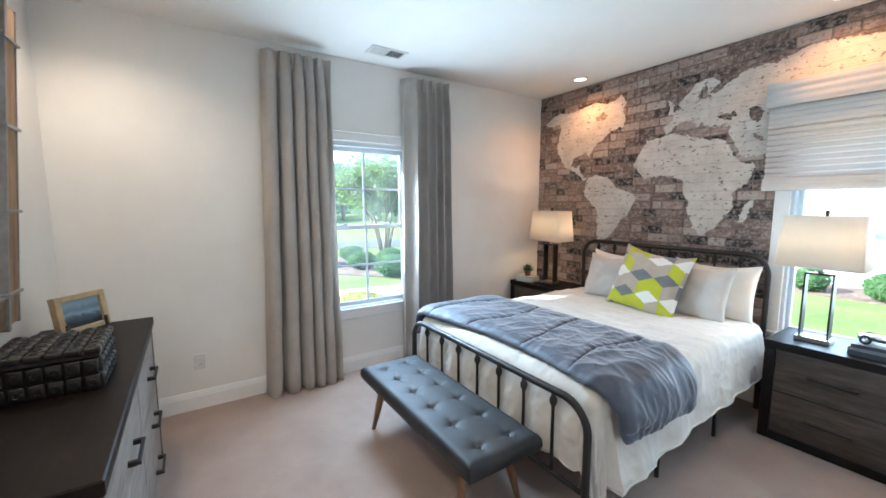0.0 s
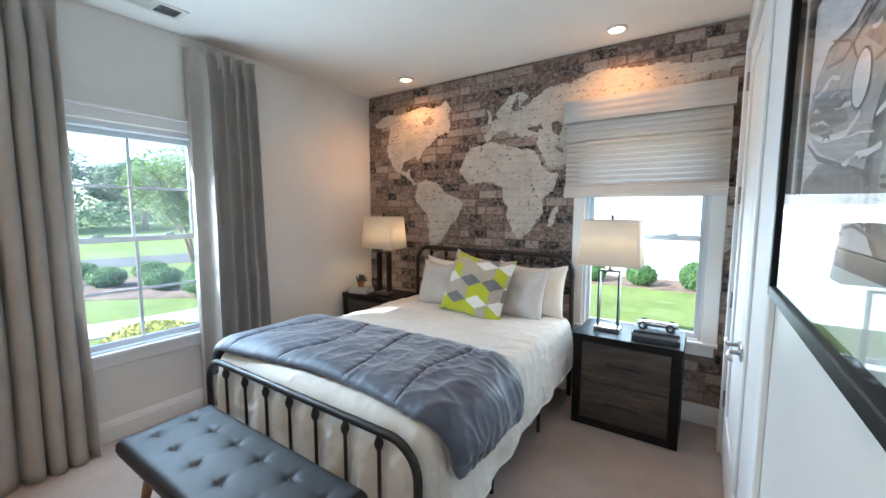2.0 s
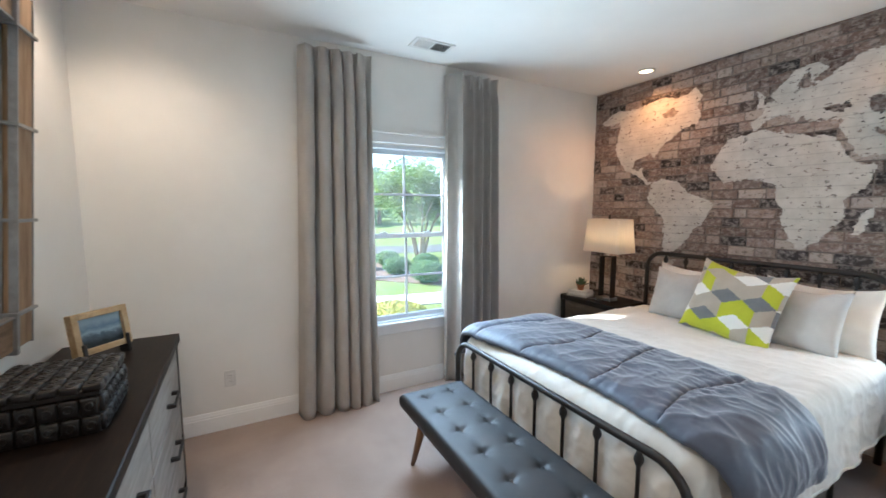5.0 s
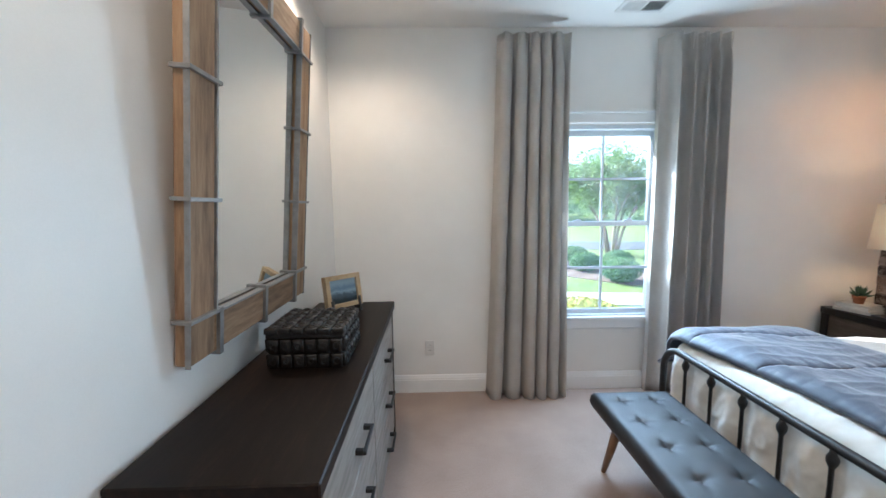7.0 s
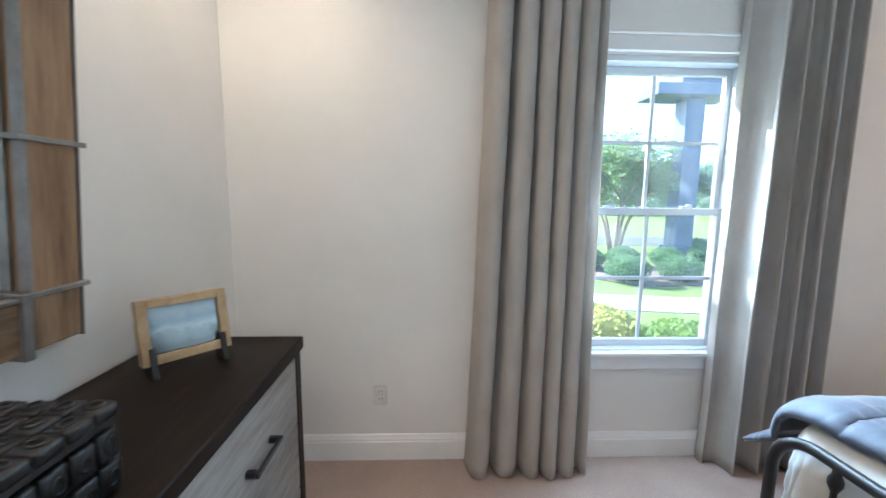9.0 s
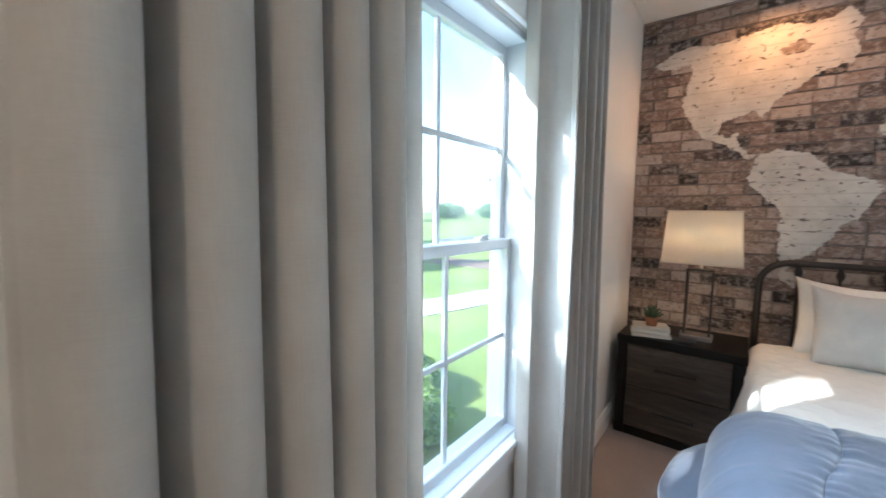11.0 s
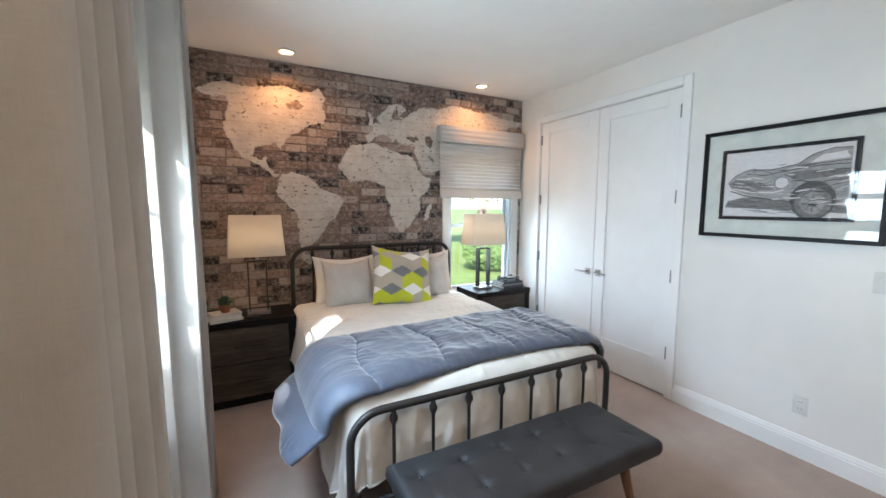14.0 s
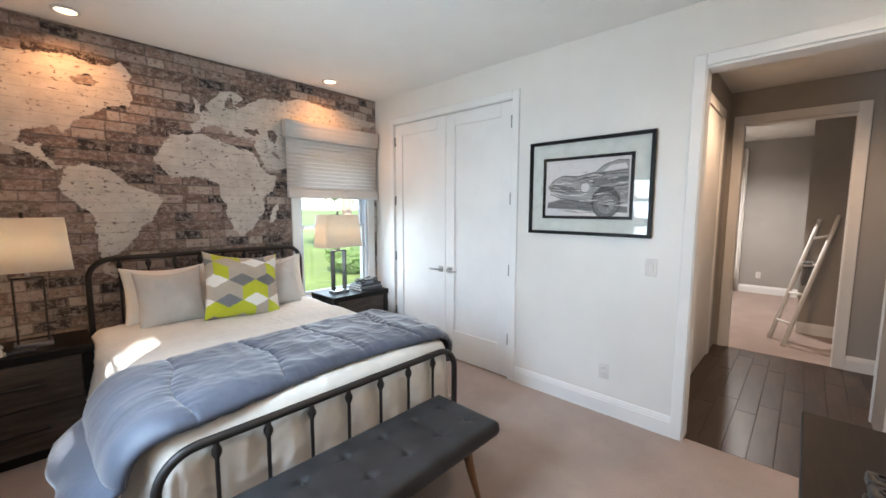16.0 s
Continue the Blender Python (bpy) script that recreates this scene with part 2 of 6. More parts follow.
# loop-pile carpet
n = Nodes("beige_loop_carpet")
at = n.coords("World")
tuft = n.add("ShaderNodeTexVoronoi", Scale=230.0)
n.link(at, tuft.inputs["Vector"])
broad = n.noise(at, 3.0, 5)
fleck = n.noise(at, 160.0, 2)
both = n.math("ADD", n.math("MULTIPLY", broad, 0.4), n.math("MULTIPLY", fleck, 0.6))
n.link(n.ramp(both, [(0.36, (0.27, 0.20, 0.165)), (0.64, (0.42, 0.325, 0.275))]), n.bsdf.inputs["Base Color"])
n.bsdf.inputs["Roughness"].default_value = 1.0
n.bsdf.inputs["Sheen Weight"].default_value = 0.3
n.bump(n.math("SUBTRACT", 1.0, tuft.outputs["Distance"]), 0.5, 0.004)
M_CARPET = n.mat

# whitewashed old brick, one tone to a brick, with soot and lime marks
n = Nodes("whitewashed_brick")
oi = n.add("ShaderNodeObjectInfo").outputs["Random"]
isl = n.add("ShaderNodeNewGeometry").outputs["Random Per Island"]
pick = n.math("FRACT", n.math("ADD", oi, n.math("MULTIPLY", isl, 3.7)))
tone = n.ramp(pick, [(0.0, (0.020, 0.016, 0.017)), (0.14, (0.045, 0.033, 0.032)), (0.24, (0.15, 0.098, 0.080)), (0.58, (0.29, 0.208, 0.172)), (0.84, (0.45, 0.375, 0.325)), (1.0, (0.10, 0.060, 0.048))])
at = n.coords("World")
lime = n.ramp(n.noise(n.coords("World", (1, 1, 1.3)), 22.0, 6, 0.75), [(0.47, (0, 0, 0)), (0.58, (1, 1, 1))])
soot = n.ramp(n.noise(n.coords("World", (1, 1, 1.2)), 34.0, 5, 0.75), [(0.55, (0, 0, 0)), (0.61, (1, 1, 1))])
c1 = n.mix(n.math("MULTIPLY", lime, 0.52), tone, (0.50, 0.44, 0.395))
c2 = n.mix(n.math("MULTIPLY", soot, 0.65), c1, (0.045, 0.034, 0.031))
n.link(c2, n.bsdf.inputs["Base Color"])
n.bsdf.inputs["Roughness"].default_value = 0.85
n.bump(n.noise(at, 150.0, 4), 0.35, 0.004)
M_BRICK = n.mat
M_MORTAR = surface("lime_mortar", (0.17, 0.135, 0.117), (0.28, 0.235, 0.205), 12, 0.95, 0.4, 180)

BRICK_L, BRICK_H, JOINT = 0.182, 0.0735, 0.009

# worn white paint of the map, thin over the joints and flaked on some bricks
n = Nodes("worn_white_map_paint")
at = n.coords("World")
n.link(n.ramp(n.noise(at, 9.0, 5), [(0.3, (0.50, 0.465, 0.42)), (0.7, (0.67, 0.63, 0.575))]), n.bsdf.inputs["Base Color"])
n.bsdf.inputs["Roughness"].default_value = 0.85
sep = n.add("ShaderNodeSeparateXYZ")
n.link(at, sep.inputs[0])
row_pos = n.math("FRACT", n.math("DIVIDE", sep.outputs[2], BRICK_H))
joint = n.math("LESS_THAN", row_pos, JOINT / BRICK_H)
flake = n.math("GREATER_THAN", n.noise(n.coords("World", (1, 1, 1.8)), 24.0, 5, 0.65), 0.61)
gone = n.math("MAXIMUM", n.math("MULTIPLY", joint, 0.12), n.math("MULTIPLY", flake, 0.8))
tr = n.add("ShaderNodeBsdfTransparent")
mixer = n.add("ShaderNodeMixShader")
n.link(gone, mixer.inputs[0])
n.link(n.bsdf.outputs[0], mixer.inputs[1])
n.link(tr.outputs[0], mixer.inputs[2])
n.link(mixer.outputs[0], n.out.inputs["Surface"])
M_MAP = n.mat

def leaf(name, dark, light, scale, grain):
    """Leaves: green with a share of light let through."""
    n = Nodes(name)
    at = n.coords("World")
    both = n.math("ADD", n.math("MULTIPLY", n.noise(at, scale, 4), 0.6), n.math("MULTIPLY", n.noise(at, grain, 2), 0.4))
    colour = n.ramp(both, [(0.36, dark), (0.64, light)])
    n.link(colour, n.bsdf.inputs["Base Color"])
    n.bsdf.inputs["Roughness"].default_value = 0.6
    tr = n.add("ShaderNodeBsdfTranslucent")
    n.link(colour, tr.inputs["Color"])
    mixer = n.add("ShaderNodeMixShader", Fac=0.5)
    n.link(n.bsdf.outputs[0], mixer.inputs[1])
    n.link(tr.outputs[0], mixer.inputs[2])
    n.link(mixer.outputs[0], n.out.inputs["Surface"])
    return n.mat


M_GRASS = surface("lawn", (0.10, 0.15, 0.028), (0.20, 0.25, 0.06), 1.2, 0.95, 0.6, 60, 0, (1, 1, 1), "World", 0.2, 0.03)
M_MULCH = surface("brown_mulch", (0.10, 0.065, 0.045), (0.22, 0.16, 0.12), 3, 0.95, 0.6, 60, 0, (1, 1, 1), "World")
M_CONCRETE = surface("pale_concrete", (0.42, 0.40, 0.37), (0.52, 0.50, 0.47), 2, 0.9, 0.2, 90, 0, (1, 1, 1), "World")
M_ASPHALT = surface("grey_asphalt", (0.07, 0.07, 0.072), (0.11, 0.11, 0.112), 1, 0.9, 0.2, 60, 0, (1, 1, 1), "World")
M_LEAF = leaf("tree_leaf", (0.12, 0.22, 0.06), (0.27, 0.36, 0.11), 3, 30)
M_BUSH = leaf("clipped_boxwood", (0.07, 0.15, 0.05), (0.15, 0.27, 0.09), 6, 60)
M_HEDGE = leaf("fresh_hedge_leaf", (0.13, 0.22, 0.035), (0.25, 0.34, 0.07), 6, 50)
M_YELLOWLEAF = surface("yellow_shrub_leaf", (0.22, 0.24, 0.03), (0.40, 0.36, 0.06), 6, 0.7, 0.1, 60, 0, (1, 1, 1), "World", 0.2)
# greyer, bluer green than M_LEAF: distance haze put into the leaf colour
M_FARLEAF = leaf("hazed_far_leaf", (0.10, 0.19, 0.11), (0.21, 0.30, 0.17), 0.6, 12)
M_BARK = surface("pale_bark", (0.20, 0.14, 0.10), (0.34, 0.26, 0.20), 20, 0.9, 0.3, 90)
M_SIDING = surface("white_lap_siding", (0.60, 0.61, 0.63), (0.67, 0.68, 0.70), 2, 0.6, 0.05, 90)
M_ROOFING = surface("grey_shingle", (0.10, 0.10, 0.105), (0.17, 0.17, 0.175), 6, 0.9, 0.4, 60)
M_PILLAR = surface("blue_grey_painted_metal", (0.07, 0.10, 0.16), (0.11, 0.15, 0.22), 3, 0.5, 0.05, 60)


# ---- building helpers ----
def part(name, bm, material, parent=None, label=""):
    """One mesh object, built in world places, under a thing or a part."""
    me = bpy.data.meshes.new(name)
    bm.normal_update()
    bm.to_mesh(me)
    bm.free()
    for mm in material if isinstance(material, (list, tuple)) else [material]:
        me.materials.append(mm)
    ob = new(name, me)
    if parent is not None:
        ob.parent = parent
        if parent.type == "EMPTY":
            ob.matrix_parent_inverse = parent.matrix_basis.inverted()
    if label:
        ob["label"] = label
    return ob


def thing(name, place, label, category, group=""):
    ob = new(name)
    ob.empty_display_size = 0.05
    ob.matrix_basis = Matrix.Translation(place)
    return tagged(ob, label, category, group)


def structure(name, bm, material, label, category):
    return tagged(part(name, bm, material), label, category, "", "structure")


def box(bm, x0, y0, z0, x1, y1, z1, bevel=0.0, segs=1):
    m = Matrix.LocRotScale(((x0 + x1) / 2, (y0 + y1) / 2, (z0 + z1) / 2), None, (abs(x1 - x0), abs(y1 - y0), abs(z1 - z0)))
    r = bmesh.ops.create_cube(bm, size=1.0, matrix=m)
    if bevel > 0:
        edges = list({e for v in r["verts"] for e in v.link_edges})
        bmesh.ops.bevel(bm, geom=edges, offset=bevel, segments=segs, affect="EDGES", profile=0.5)
    return r["verts"]


def boxes(*rows, bevel=0.0, segs=1):
    bm = bmesh.new()
    for r in rows:
        box(bm, *r, bevel=bevel, segs=segs)
    return bm


def smooth_all(bm):
    for f in bm.faces:
        f.smooth = True
    return bm


def tube(bm, points, radius, sides=10, closed=False, radii=None):
    """A round bar along a line of points."""
    pts = [Vector(p) for p in points]
    rings = []
    up = Vector((0, 0, 1))
    count = len(pts)
    for i, p in enumerate(pts):
        a = pts[i - 1] if (i > 0 or closed) else p
        b = pts[(i + 1) % count] if (i < count - 1 or closed) else p
        d = (b - a).normalized()
        ref = up if abs(d.z) < 0.95 else Vector((0, 1, 0))
        if i > 0 and rings:
            ref = last
        side = d.cross(ref)
        if side.length < 1e-4:
            side = d.orthogonal()
        side.normalize()
        last = side.cross(d).normalized()
        r = radii[i] if radii else radius
        rings.append([bm.verts.new(p + (side * math.cos(k * math.tau / sides) + last * math.sin(k * math.tau / sides)) * r) for k in range(sides)])
    spans = range(count if closed else count - 1)
    for i in spans:
        A, B = rings[i], rings[(i + 1) % count]
        for k in range(sides):
            f = bm.faces.new((A[k], A[(k + 1) % sides], B[(k + 1) % sides], B[k]))
            f.smooth = True
    if not closed:
        bm.faces.new(rings[0][::-1])
        bm.faces.new(rings[-1])
    return bm


def turned(bm, centre, profile, sides=20):
    """A turned shape round an upright axis: (radius, height) from the bottom up."""
    c = Vector(centre)
    rings = [[bm.verts.new(c + Vector((r * math.cos(k * math.tau / sides), r * math.sin(k * math.tau / sides), z))) for k in range(sides)] for r, z in profile]
    for A, B in zip(rings, rings[1:]):
        for k in range(sides):
            f = bm.faces.new((A[k], A[(k + 1) % sides], B[(k + 1) % sides], B[k]))
            f.smooth = True
    bm.faces.new(rings[0][::-1])
    bm.faces.new(rings[-1])
    return bm


def sheet(nu, nv, fn, thick=0.0):
    """A smooth surface from fn(u, v) with u, v in 0..1; with thickness, a closed shell."""
    bm = bmesh.new()
    grid = [[bm.verts.new(fn(i / nu, j / nv)) for j in range(nv + 1)] for i in range(nu + 1)]
    for i in range(nu):
        for j in range(nv):
            f = bm.faces.new((grid[i][j], grid[i + 1][j], grid[i + 1][j + 1], grid[i][j + 1]))
            f.smooth = True
    if thick:
        bm.normal_update()
        rear = [[bm.verts.new(v.co - v.normal * thick) for v in row] for row in grid]
        for i in range(nu):
            for j in range(nv):
                bm.faces.new((rear[i][j], rear[i][j + 1], rear[i + 1][j + 1], rear[i + 1][j])).smooth = True
        for i in range(nu):
            bm.faces.new((grid[i + 1][0], grid[i][0], rear[i][0], rear[i + 1][0]))
            bm.faces.new((grid[i][nv], grid[i + 1][nv], rear[i + 1][nv], rear[i][nv]))
        for j in range(nv):
            bm.faces.new((grid[0][j], grid[0][j + 1], rear[0][j + 1], rear[0][j]))
            bm.faces.new((grid[nu][j + 1], grid[nu][j], rear[nu][j], rear[nu][j + 1]))
    return bm


def ball(bm, centre, r, sub=2, squash=(1, 1, 1)):
    res = bmesh.ops.create_icosphere(bm, subdivisions=sub, radius=r, matrix=Matrix.LocRotScale(centre, None, squash))
    for v in res["verts"]:
        for f in v.link_faces:
            f.smooth = True
    return res["verts"]


# ---- the room ----
W, E, S, N, H = -0.76, 3.5, 0.085, 3.4, 2.74
OPEN_W, OPEN_E, OPEN_H = -0.60, 0.265, 2.36
WIN_Z0, WIN_Z1 = 0.58, 2.05
NWX0, NWX1 = 0.895, 1.725
EWY0, EWY1 = 0.215, 1.045

structure("floor", boxes((W - 0.2, 0.035, -0.12, E + 0.15, N + 0.15, 0.0)), M_CARPET, "beige loop-pile carpet over the bedroom floor", "carpet")
structure("floor_far_room", boxes((-3.0, -6.2, -0.12, 3.2, -2.30, 0.0)), M_CARPET, "beige carpet in the room beyond the hall", "carpet")
structure("ceiling", boxes((-3.2, -6.3, H, E + 0.15, N + 0.15, H + 0.12)), M_CEIL, "flat white painted ceiling", "ceiling")
structure("wall_north", boxes((W - 0.2, N, -0.1, NWX0, N + 0.15, H), (NWX1, N, -0.1, E + 0.15, N + 0.15, H), (NWX0, N, -0.1, NWX1, N + 0.15, WIN_Z0), (NWX0, N, WIN_Z1, NWX1, N + 0.15, H)), M_WALL, "warm white painted wall with a window", "wall")
wall_east = structure("wall_east", boxes((E + 0.006, EWY1, -0.1, E + 0.15, N, H), (E + 0.006, S - 0.13, -0.1, E + 0.15, EWY0, H), (E + 0.006, EWY0, -0.1, E + 0.15, EWY1, WIN_Z0), (E + 0.006, EWY0, WIN_Z1, E + 0.15, EWY1, H)), M_MORTAR, "grey whitewashed brick wall painted with a white world map", "wall")
structure("wall_west", boxes((W - 0.12, S - 0.13, -0.1, W, N, H)), M_WALL, "warm white painted wall behind the dresser", "wall")
CLO0, CLO1, DOOR_H = 1.625, 3.155, 2.42
structure("wall_south", boxes((CLO1, S - 0.12, -0.1, E + 0.006, S, H), (OPEN_E, S - 0.12, -0.1, CLO0, S, H), (W, S - 0.12, -0.1, OPEN_W, S, H), (OPEN_W, S - 0.12, OPEN_H, OPEN_E, S, H), (CLO0, S - 0.12, DOOR_H, CLO1, S, H)), M_WALL, "warm white painted wall with closet and doorway", "wall")
structure("closet_back", boxes((CLO0 - 0.10, S - 0.75, -0.1, CLO1 + 0.10, S - 0.70, H), (CLO0 - 0.10, S - 0.70, -0.1, CLO0 - 0.05, S - 0.12, H), (CLO1 + 0.05, S - 0.70, -0.1, CLO1 + 0.10, S - 0.12, H), (CLO0 - 0.05, S - 0.70, -0.1, CLO1 + 0.05, 0.0345, -0.002)), M_WALL, "plain closet back wall", "wall")

# skirting boards with a moulded top
def skirting(x0, y0, x1, y1, nx, ny):
    bm = bmesh.new()
    prof = [(0.0, 0.0), (0.015, 0.0), (0.015, 0.100), (0.012, 0.106), (0.012, 0.114), (0.009, 0.122), (0.006, 0.134), (0.003, 0.140), (0.0, 0.140)]
    a = [bm.verts.new((x0 + nx * d, y0 + ny * d, z)) for d, z in prof]
    b = [bm.verts.new((x1 + nx * d, y1 + ny * d, z)) for d, z in prof]
    for i in range(len(prof) - 1):
        bm.faces.new((a[i], a[i + 1], b[i + 1], b[i]))
    bm.faces.new(a[::-1])
    bm.faces.new(b)
    bmesh.ops.recalc_face_normals(bm, faces=bm.faces[:])
    return structure("baseboard", bm, M_TRIM, "white moulded baseboard along the wall", "baseboard")


skirting(W, N, E, N, 0, -1)
skirting(E, N, E, S, -1, 0)
skirting(CLO1 + 0.075, S, E, S, 0, 1)
skirting(OPEN_E + 0.07, S, CLO0 - 0.075, S, 0, 1)
skirting(W, S, W, N, 1, 0)


def casing(name, x0, x1, top, y, out, width=0.07, thick=0.018):
    """Flat casing round a doorway in a wall that runs along x."""
    ya, yb = (y, y + out * thick)
    bm = bmesh.new()
    for r in ((x0 - width, x0 - 0.004), (x1 + 0.004, x1 + width)):
        box(bm, r[0], min(ya, yb), 0.0, r[1], max(ya, yb), top + width, bevel=0.004)
    box(bm, x0 - 0.0035, min(ya, yb), top + 0.004, x1 + 0.0035, max(ya, yb), top + width, bevel=0.004)
    return structure(name, bm, M_TRIM, "white painted casing round the doorway", "trim")


casing("closet_trim", CLO0, CLO1, DOOR_H, S, 1)
casing("doorway_trim", OPEN_W, OPEN_E, OPEN_H, S, 1)
structure("doorway_jamb", boxes((OPEN_E - 0.001, S - 0.13, 0.0, OPEN_E + 0.012, S + 0.004, OPEN_H), (OPEN_W - 0.012, S - 0.13, 0.0, OPEN_W + 0.001, S + 0.004, OPEN_H), (OPEN_W, S - 0.13, OPEN_H - 0.012, OPEN_E, S + 0.004, OPEN_H + 0.001)), M_TRIM, "white painted doorway lining", "trim")


# closet doors: a tall shaker panel each, four hinges and a lever
def closet_door(x0, x1, hinge_x, lever_x, towards):
    yb, yf = S - 0.045, S - 0.004
    root = structure("door_1" if towards > 0 else "door_2", boxes((x0, yb, 0.012, x1, yf - 0.012, DOOR_H - 0.006)), M_TRIM, "white shaker closet door with brushed steel lever, closed", "door")
    rail = 0.115
    bm = bmesh.new()
    box(bm, x0, yf - 0.0115, 0.012, x0 + rail, yf, DOOR_H - 0.006, bevel=0.003)
    box(bm, x1 - rail, yf - 0.0115, 0.012, x1, yf, DOOR_H - 0.006, bevel=0.003)
    box(bm, x0 + rail - 0.002, yf - 0.0115, 0.012, x1 - rail + 0.002, yf - 0.0005, 0.30, bevel=0.003)
    box(bm, x0 + rail - 0.002, yf - 0.0115, DOOR_H - 0.125, x1 - rail + 0.002, yf - 0.0005, DOOR_H - 0.006, bevel=0.003)
    part("door_frame", bm, M_TRIM, root)
    for z in (0.36, 0.98, 1.60, 2.24):
        bm = bmesh.new()
        box(bm, hinge_x - 0.013, yf, z - 0.05, hinge_x + 0.013, yf + 0.004, z + 0.05, bevel=0.001)
        tube(bm, [(hinge_x, yf + 0.006, z - 0.05), (hinge_x, yf + 0.006, z + 0.05)], 0.006, 8)
        part("hinge", bm, M_GREYMETAL, root, "dull steel hinge")
    bm = bmesh.new()
    box(bm, lever_x - 0.03, yf, 0.875, lever_x + 0.03, yf + 0.008, 0.935, bevel=0.002)
    tube(bm, [(lever_x, yf + 0.006, 0.905), (lever_x, yf + 0.05, 0.905)], 0.010, 10)
    tube(bm, [(lever_x, yf + 0.048, 0.905), (lever_x + towards * 0.05, yf + 0.052, 0.905), (lever_x + towards * 0.115, yf + 0.046, 0.903)], 0.008, 8)
    part("lever_handle", bm, M_STEEL, root, "brushed steel lever")
    return root


mid = (CLO0 + CLO1) / 2
closet_door(mid + 0.002, CLO1 - 0.003, CLO1 - 0.004, mid + 0.06, 1)
closet_door(CLO0 + 0.003, mid - 0.002, CLO0 + 0.004, mid - 0.06, -1)


# ---- windows: double-hung, vinyl ----
def place_window(name, origin, turn, grids, label):
    """Built facing -y with the wall's inner face at y = 0 and the opening's middle at x = 0, then turned and set."""
    m = Matrix.Translation(origin) @ Matrix.Rotation(turn, 4, "Z")
    hw, z0, z1 = 0.415, WIN_Z0, WIN_Z1
    zm = (z0 + z1) / 2

    def put(bm):
        bmesh.ops.transform(bm, matrix=m, verts=bm.verts[:])
        return bm
    frame_b = boxes((-hw, 0.0, z0, -hw + 0.028, 0.13, z1), (hw - 0.028, 0.0, z0, hw, 0.13, z1), (-hw + 0.028, 0.0, z1 - 0.028, hw - 0.028, 0.13, z1), (-hw + 0.028, 0.0, z0, hw - 0.028, 0.13, z0 + 0.024), bevel=0.003)
    root = tagged(part(name, put(frame_b), M_VINYL), label, "window", "", "structure")
    part("window_casing", put(boxes((-hw - 0.085, -0.018, z0 - 0.0, -hw + 0.006, 0.0, z1 + 0.012), (hw - 0.006, -0.018, z0, hw + 0.085, 0.0, z1 + 0.012), (-hw - 0.085, -0.020, z1 + 0.0125, hw + 0.085, 0.0, z1 + 0.085), (-hw - 0.085, -0.026, z1 + 0.0855, hw + 0.085, 0.0, z1 + 0.10), bevel=0.004)), M_TRIM, root, "white moulded casing")
    part("window_sill", put(boxes((-hw - 0.09, -0.035, z0 - 0.012, hw + 0.09, 0.03, z0 + 0.012), bevel=0.005, segs=2)), M_TRIM, root)
    part("apron", put(boxes((-hw - 0.07, -0.016, z0 - 0.085, hw + 0.07, 0.0, z0 - 0.0125), bevel=0.004)), M_TRIM, root)
    a = hw - 0.028
    for sash, zb, zt, y0, y1 in (("lower_sash", z0 + 0.024, zm + 0.018, 0.040, 0.072), ("upper_sash", zm - 0.018, z1 - 0.028, 0.076, 0.108)):
        s = 0.026
        ob = part(sash, put(boxes((-a, y0, zb, -a + s, y1, zt), (a - s, y0, zb, a, y1, zt), (-a + s, y0, zb, a - s, y1, zb + 0.036), (-a + s, y0, zt - 0.036, a - s, y1, zt), bevel=0.003)), M_VINYL, root)
        pane = part("pane", put(boxes((-a + s, (y0 + y1) / 2 - 0.002, zb + 0.036, a - s, (y0 + y1) / 2 + 0.002, zt - 0.036))), M_HAZYGLASS if grids else M_GLASS, ob, "clear glass")
        pane.visible_shadow = False
        if grids:
            zc, yc = (zb + zt) / 2, (y0 + y1) / 2
            part("muntin", put(boxes((-0.009, yc - 0.007, zb + 0.036, 0.009, yc + 0.007, zt - 0.036), bevel=0.002)), M_VINYL, ob)
            part("muntin", put(boxes((-a + s, yc - 0.0065, zc - 0.009, a - s, yc + 0.0065, zc + 0.009), bevel=0.002)), M_VINYL, ob)
        if sash == "lower_sash":
            for lx in (-0.2, 0.2):
                part("sash_lock", put(boxes((lx - 0.03, y0 + 0.004, zt, lx + 0.03, y1 - 0.004, zt + 0.012), (lx - 0.006, y0 + 0.002, zt + 0.012, lx + 0.022, y0 + 0.016, zt + 0.02), bevel=0.003)), M_VINYL, ob)
    return root


place_window("window_1", (1.31, N, 0.0), 0.0, True, "white double-hung window with grids onto the front lawn")
place_window("window_2", (E, 0.63, 0.0), -math.pi / 2, False, "white double-hung window onto the side lawn")

# ---- hall and the room beyond ----
HX0, HX1, HY = -0.67, 0.45, -2.30
planks = structure("hall_floor", boxes((-3.0, HY, -0.12, HX1 + 0.1, 0.034, -0.006)), M_HALLWOOD, "dark brown oak plank floor of the hall", "floor")
structure("wall_hall_east", boxes((HX1, HY, -0.1, HX1 + 0.1, S - 0.12, H)), M_GREYWALL, "grey painted hall wall", "wall")
structure("wall_hall_west", boxes((HX0 - 0.12, -1.10, -0.1, HX0, S - 0.12, H)), M_GREYWALL, "grey painted hall wall", "wall")
structure("wall_hall_west_end", boxes((HX0 - 0.14, -1.12, 0.0, HX0 + 0.012, -1.10, H), bevel=0.003), M_TRIM, "white trim on the end of the hall wall", "trim")
structure("wall_hall_outer", boxes((-3.1, HY, -0.1, -3.0, S - 0.12, H)), M_GREYWALL, "grey painted wall at the end of the hall", "wall")
structure("wall_hall_back", boxes((-3.0, S - 0.13, -0.1, W - 0.12, S - 0.03, H)), M_GREYWALL, "grey painted hall wall", "wall")
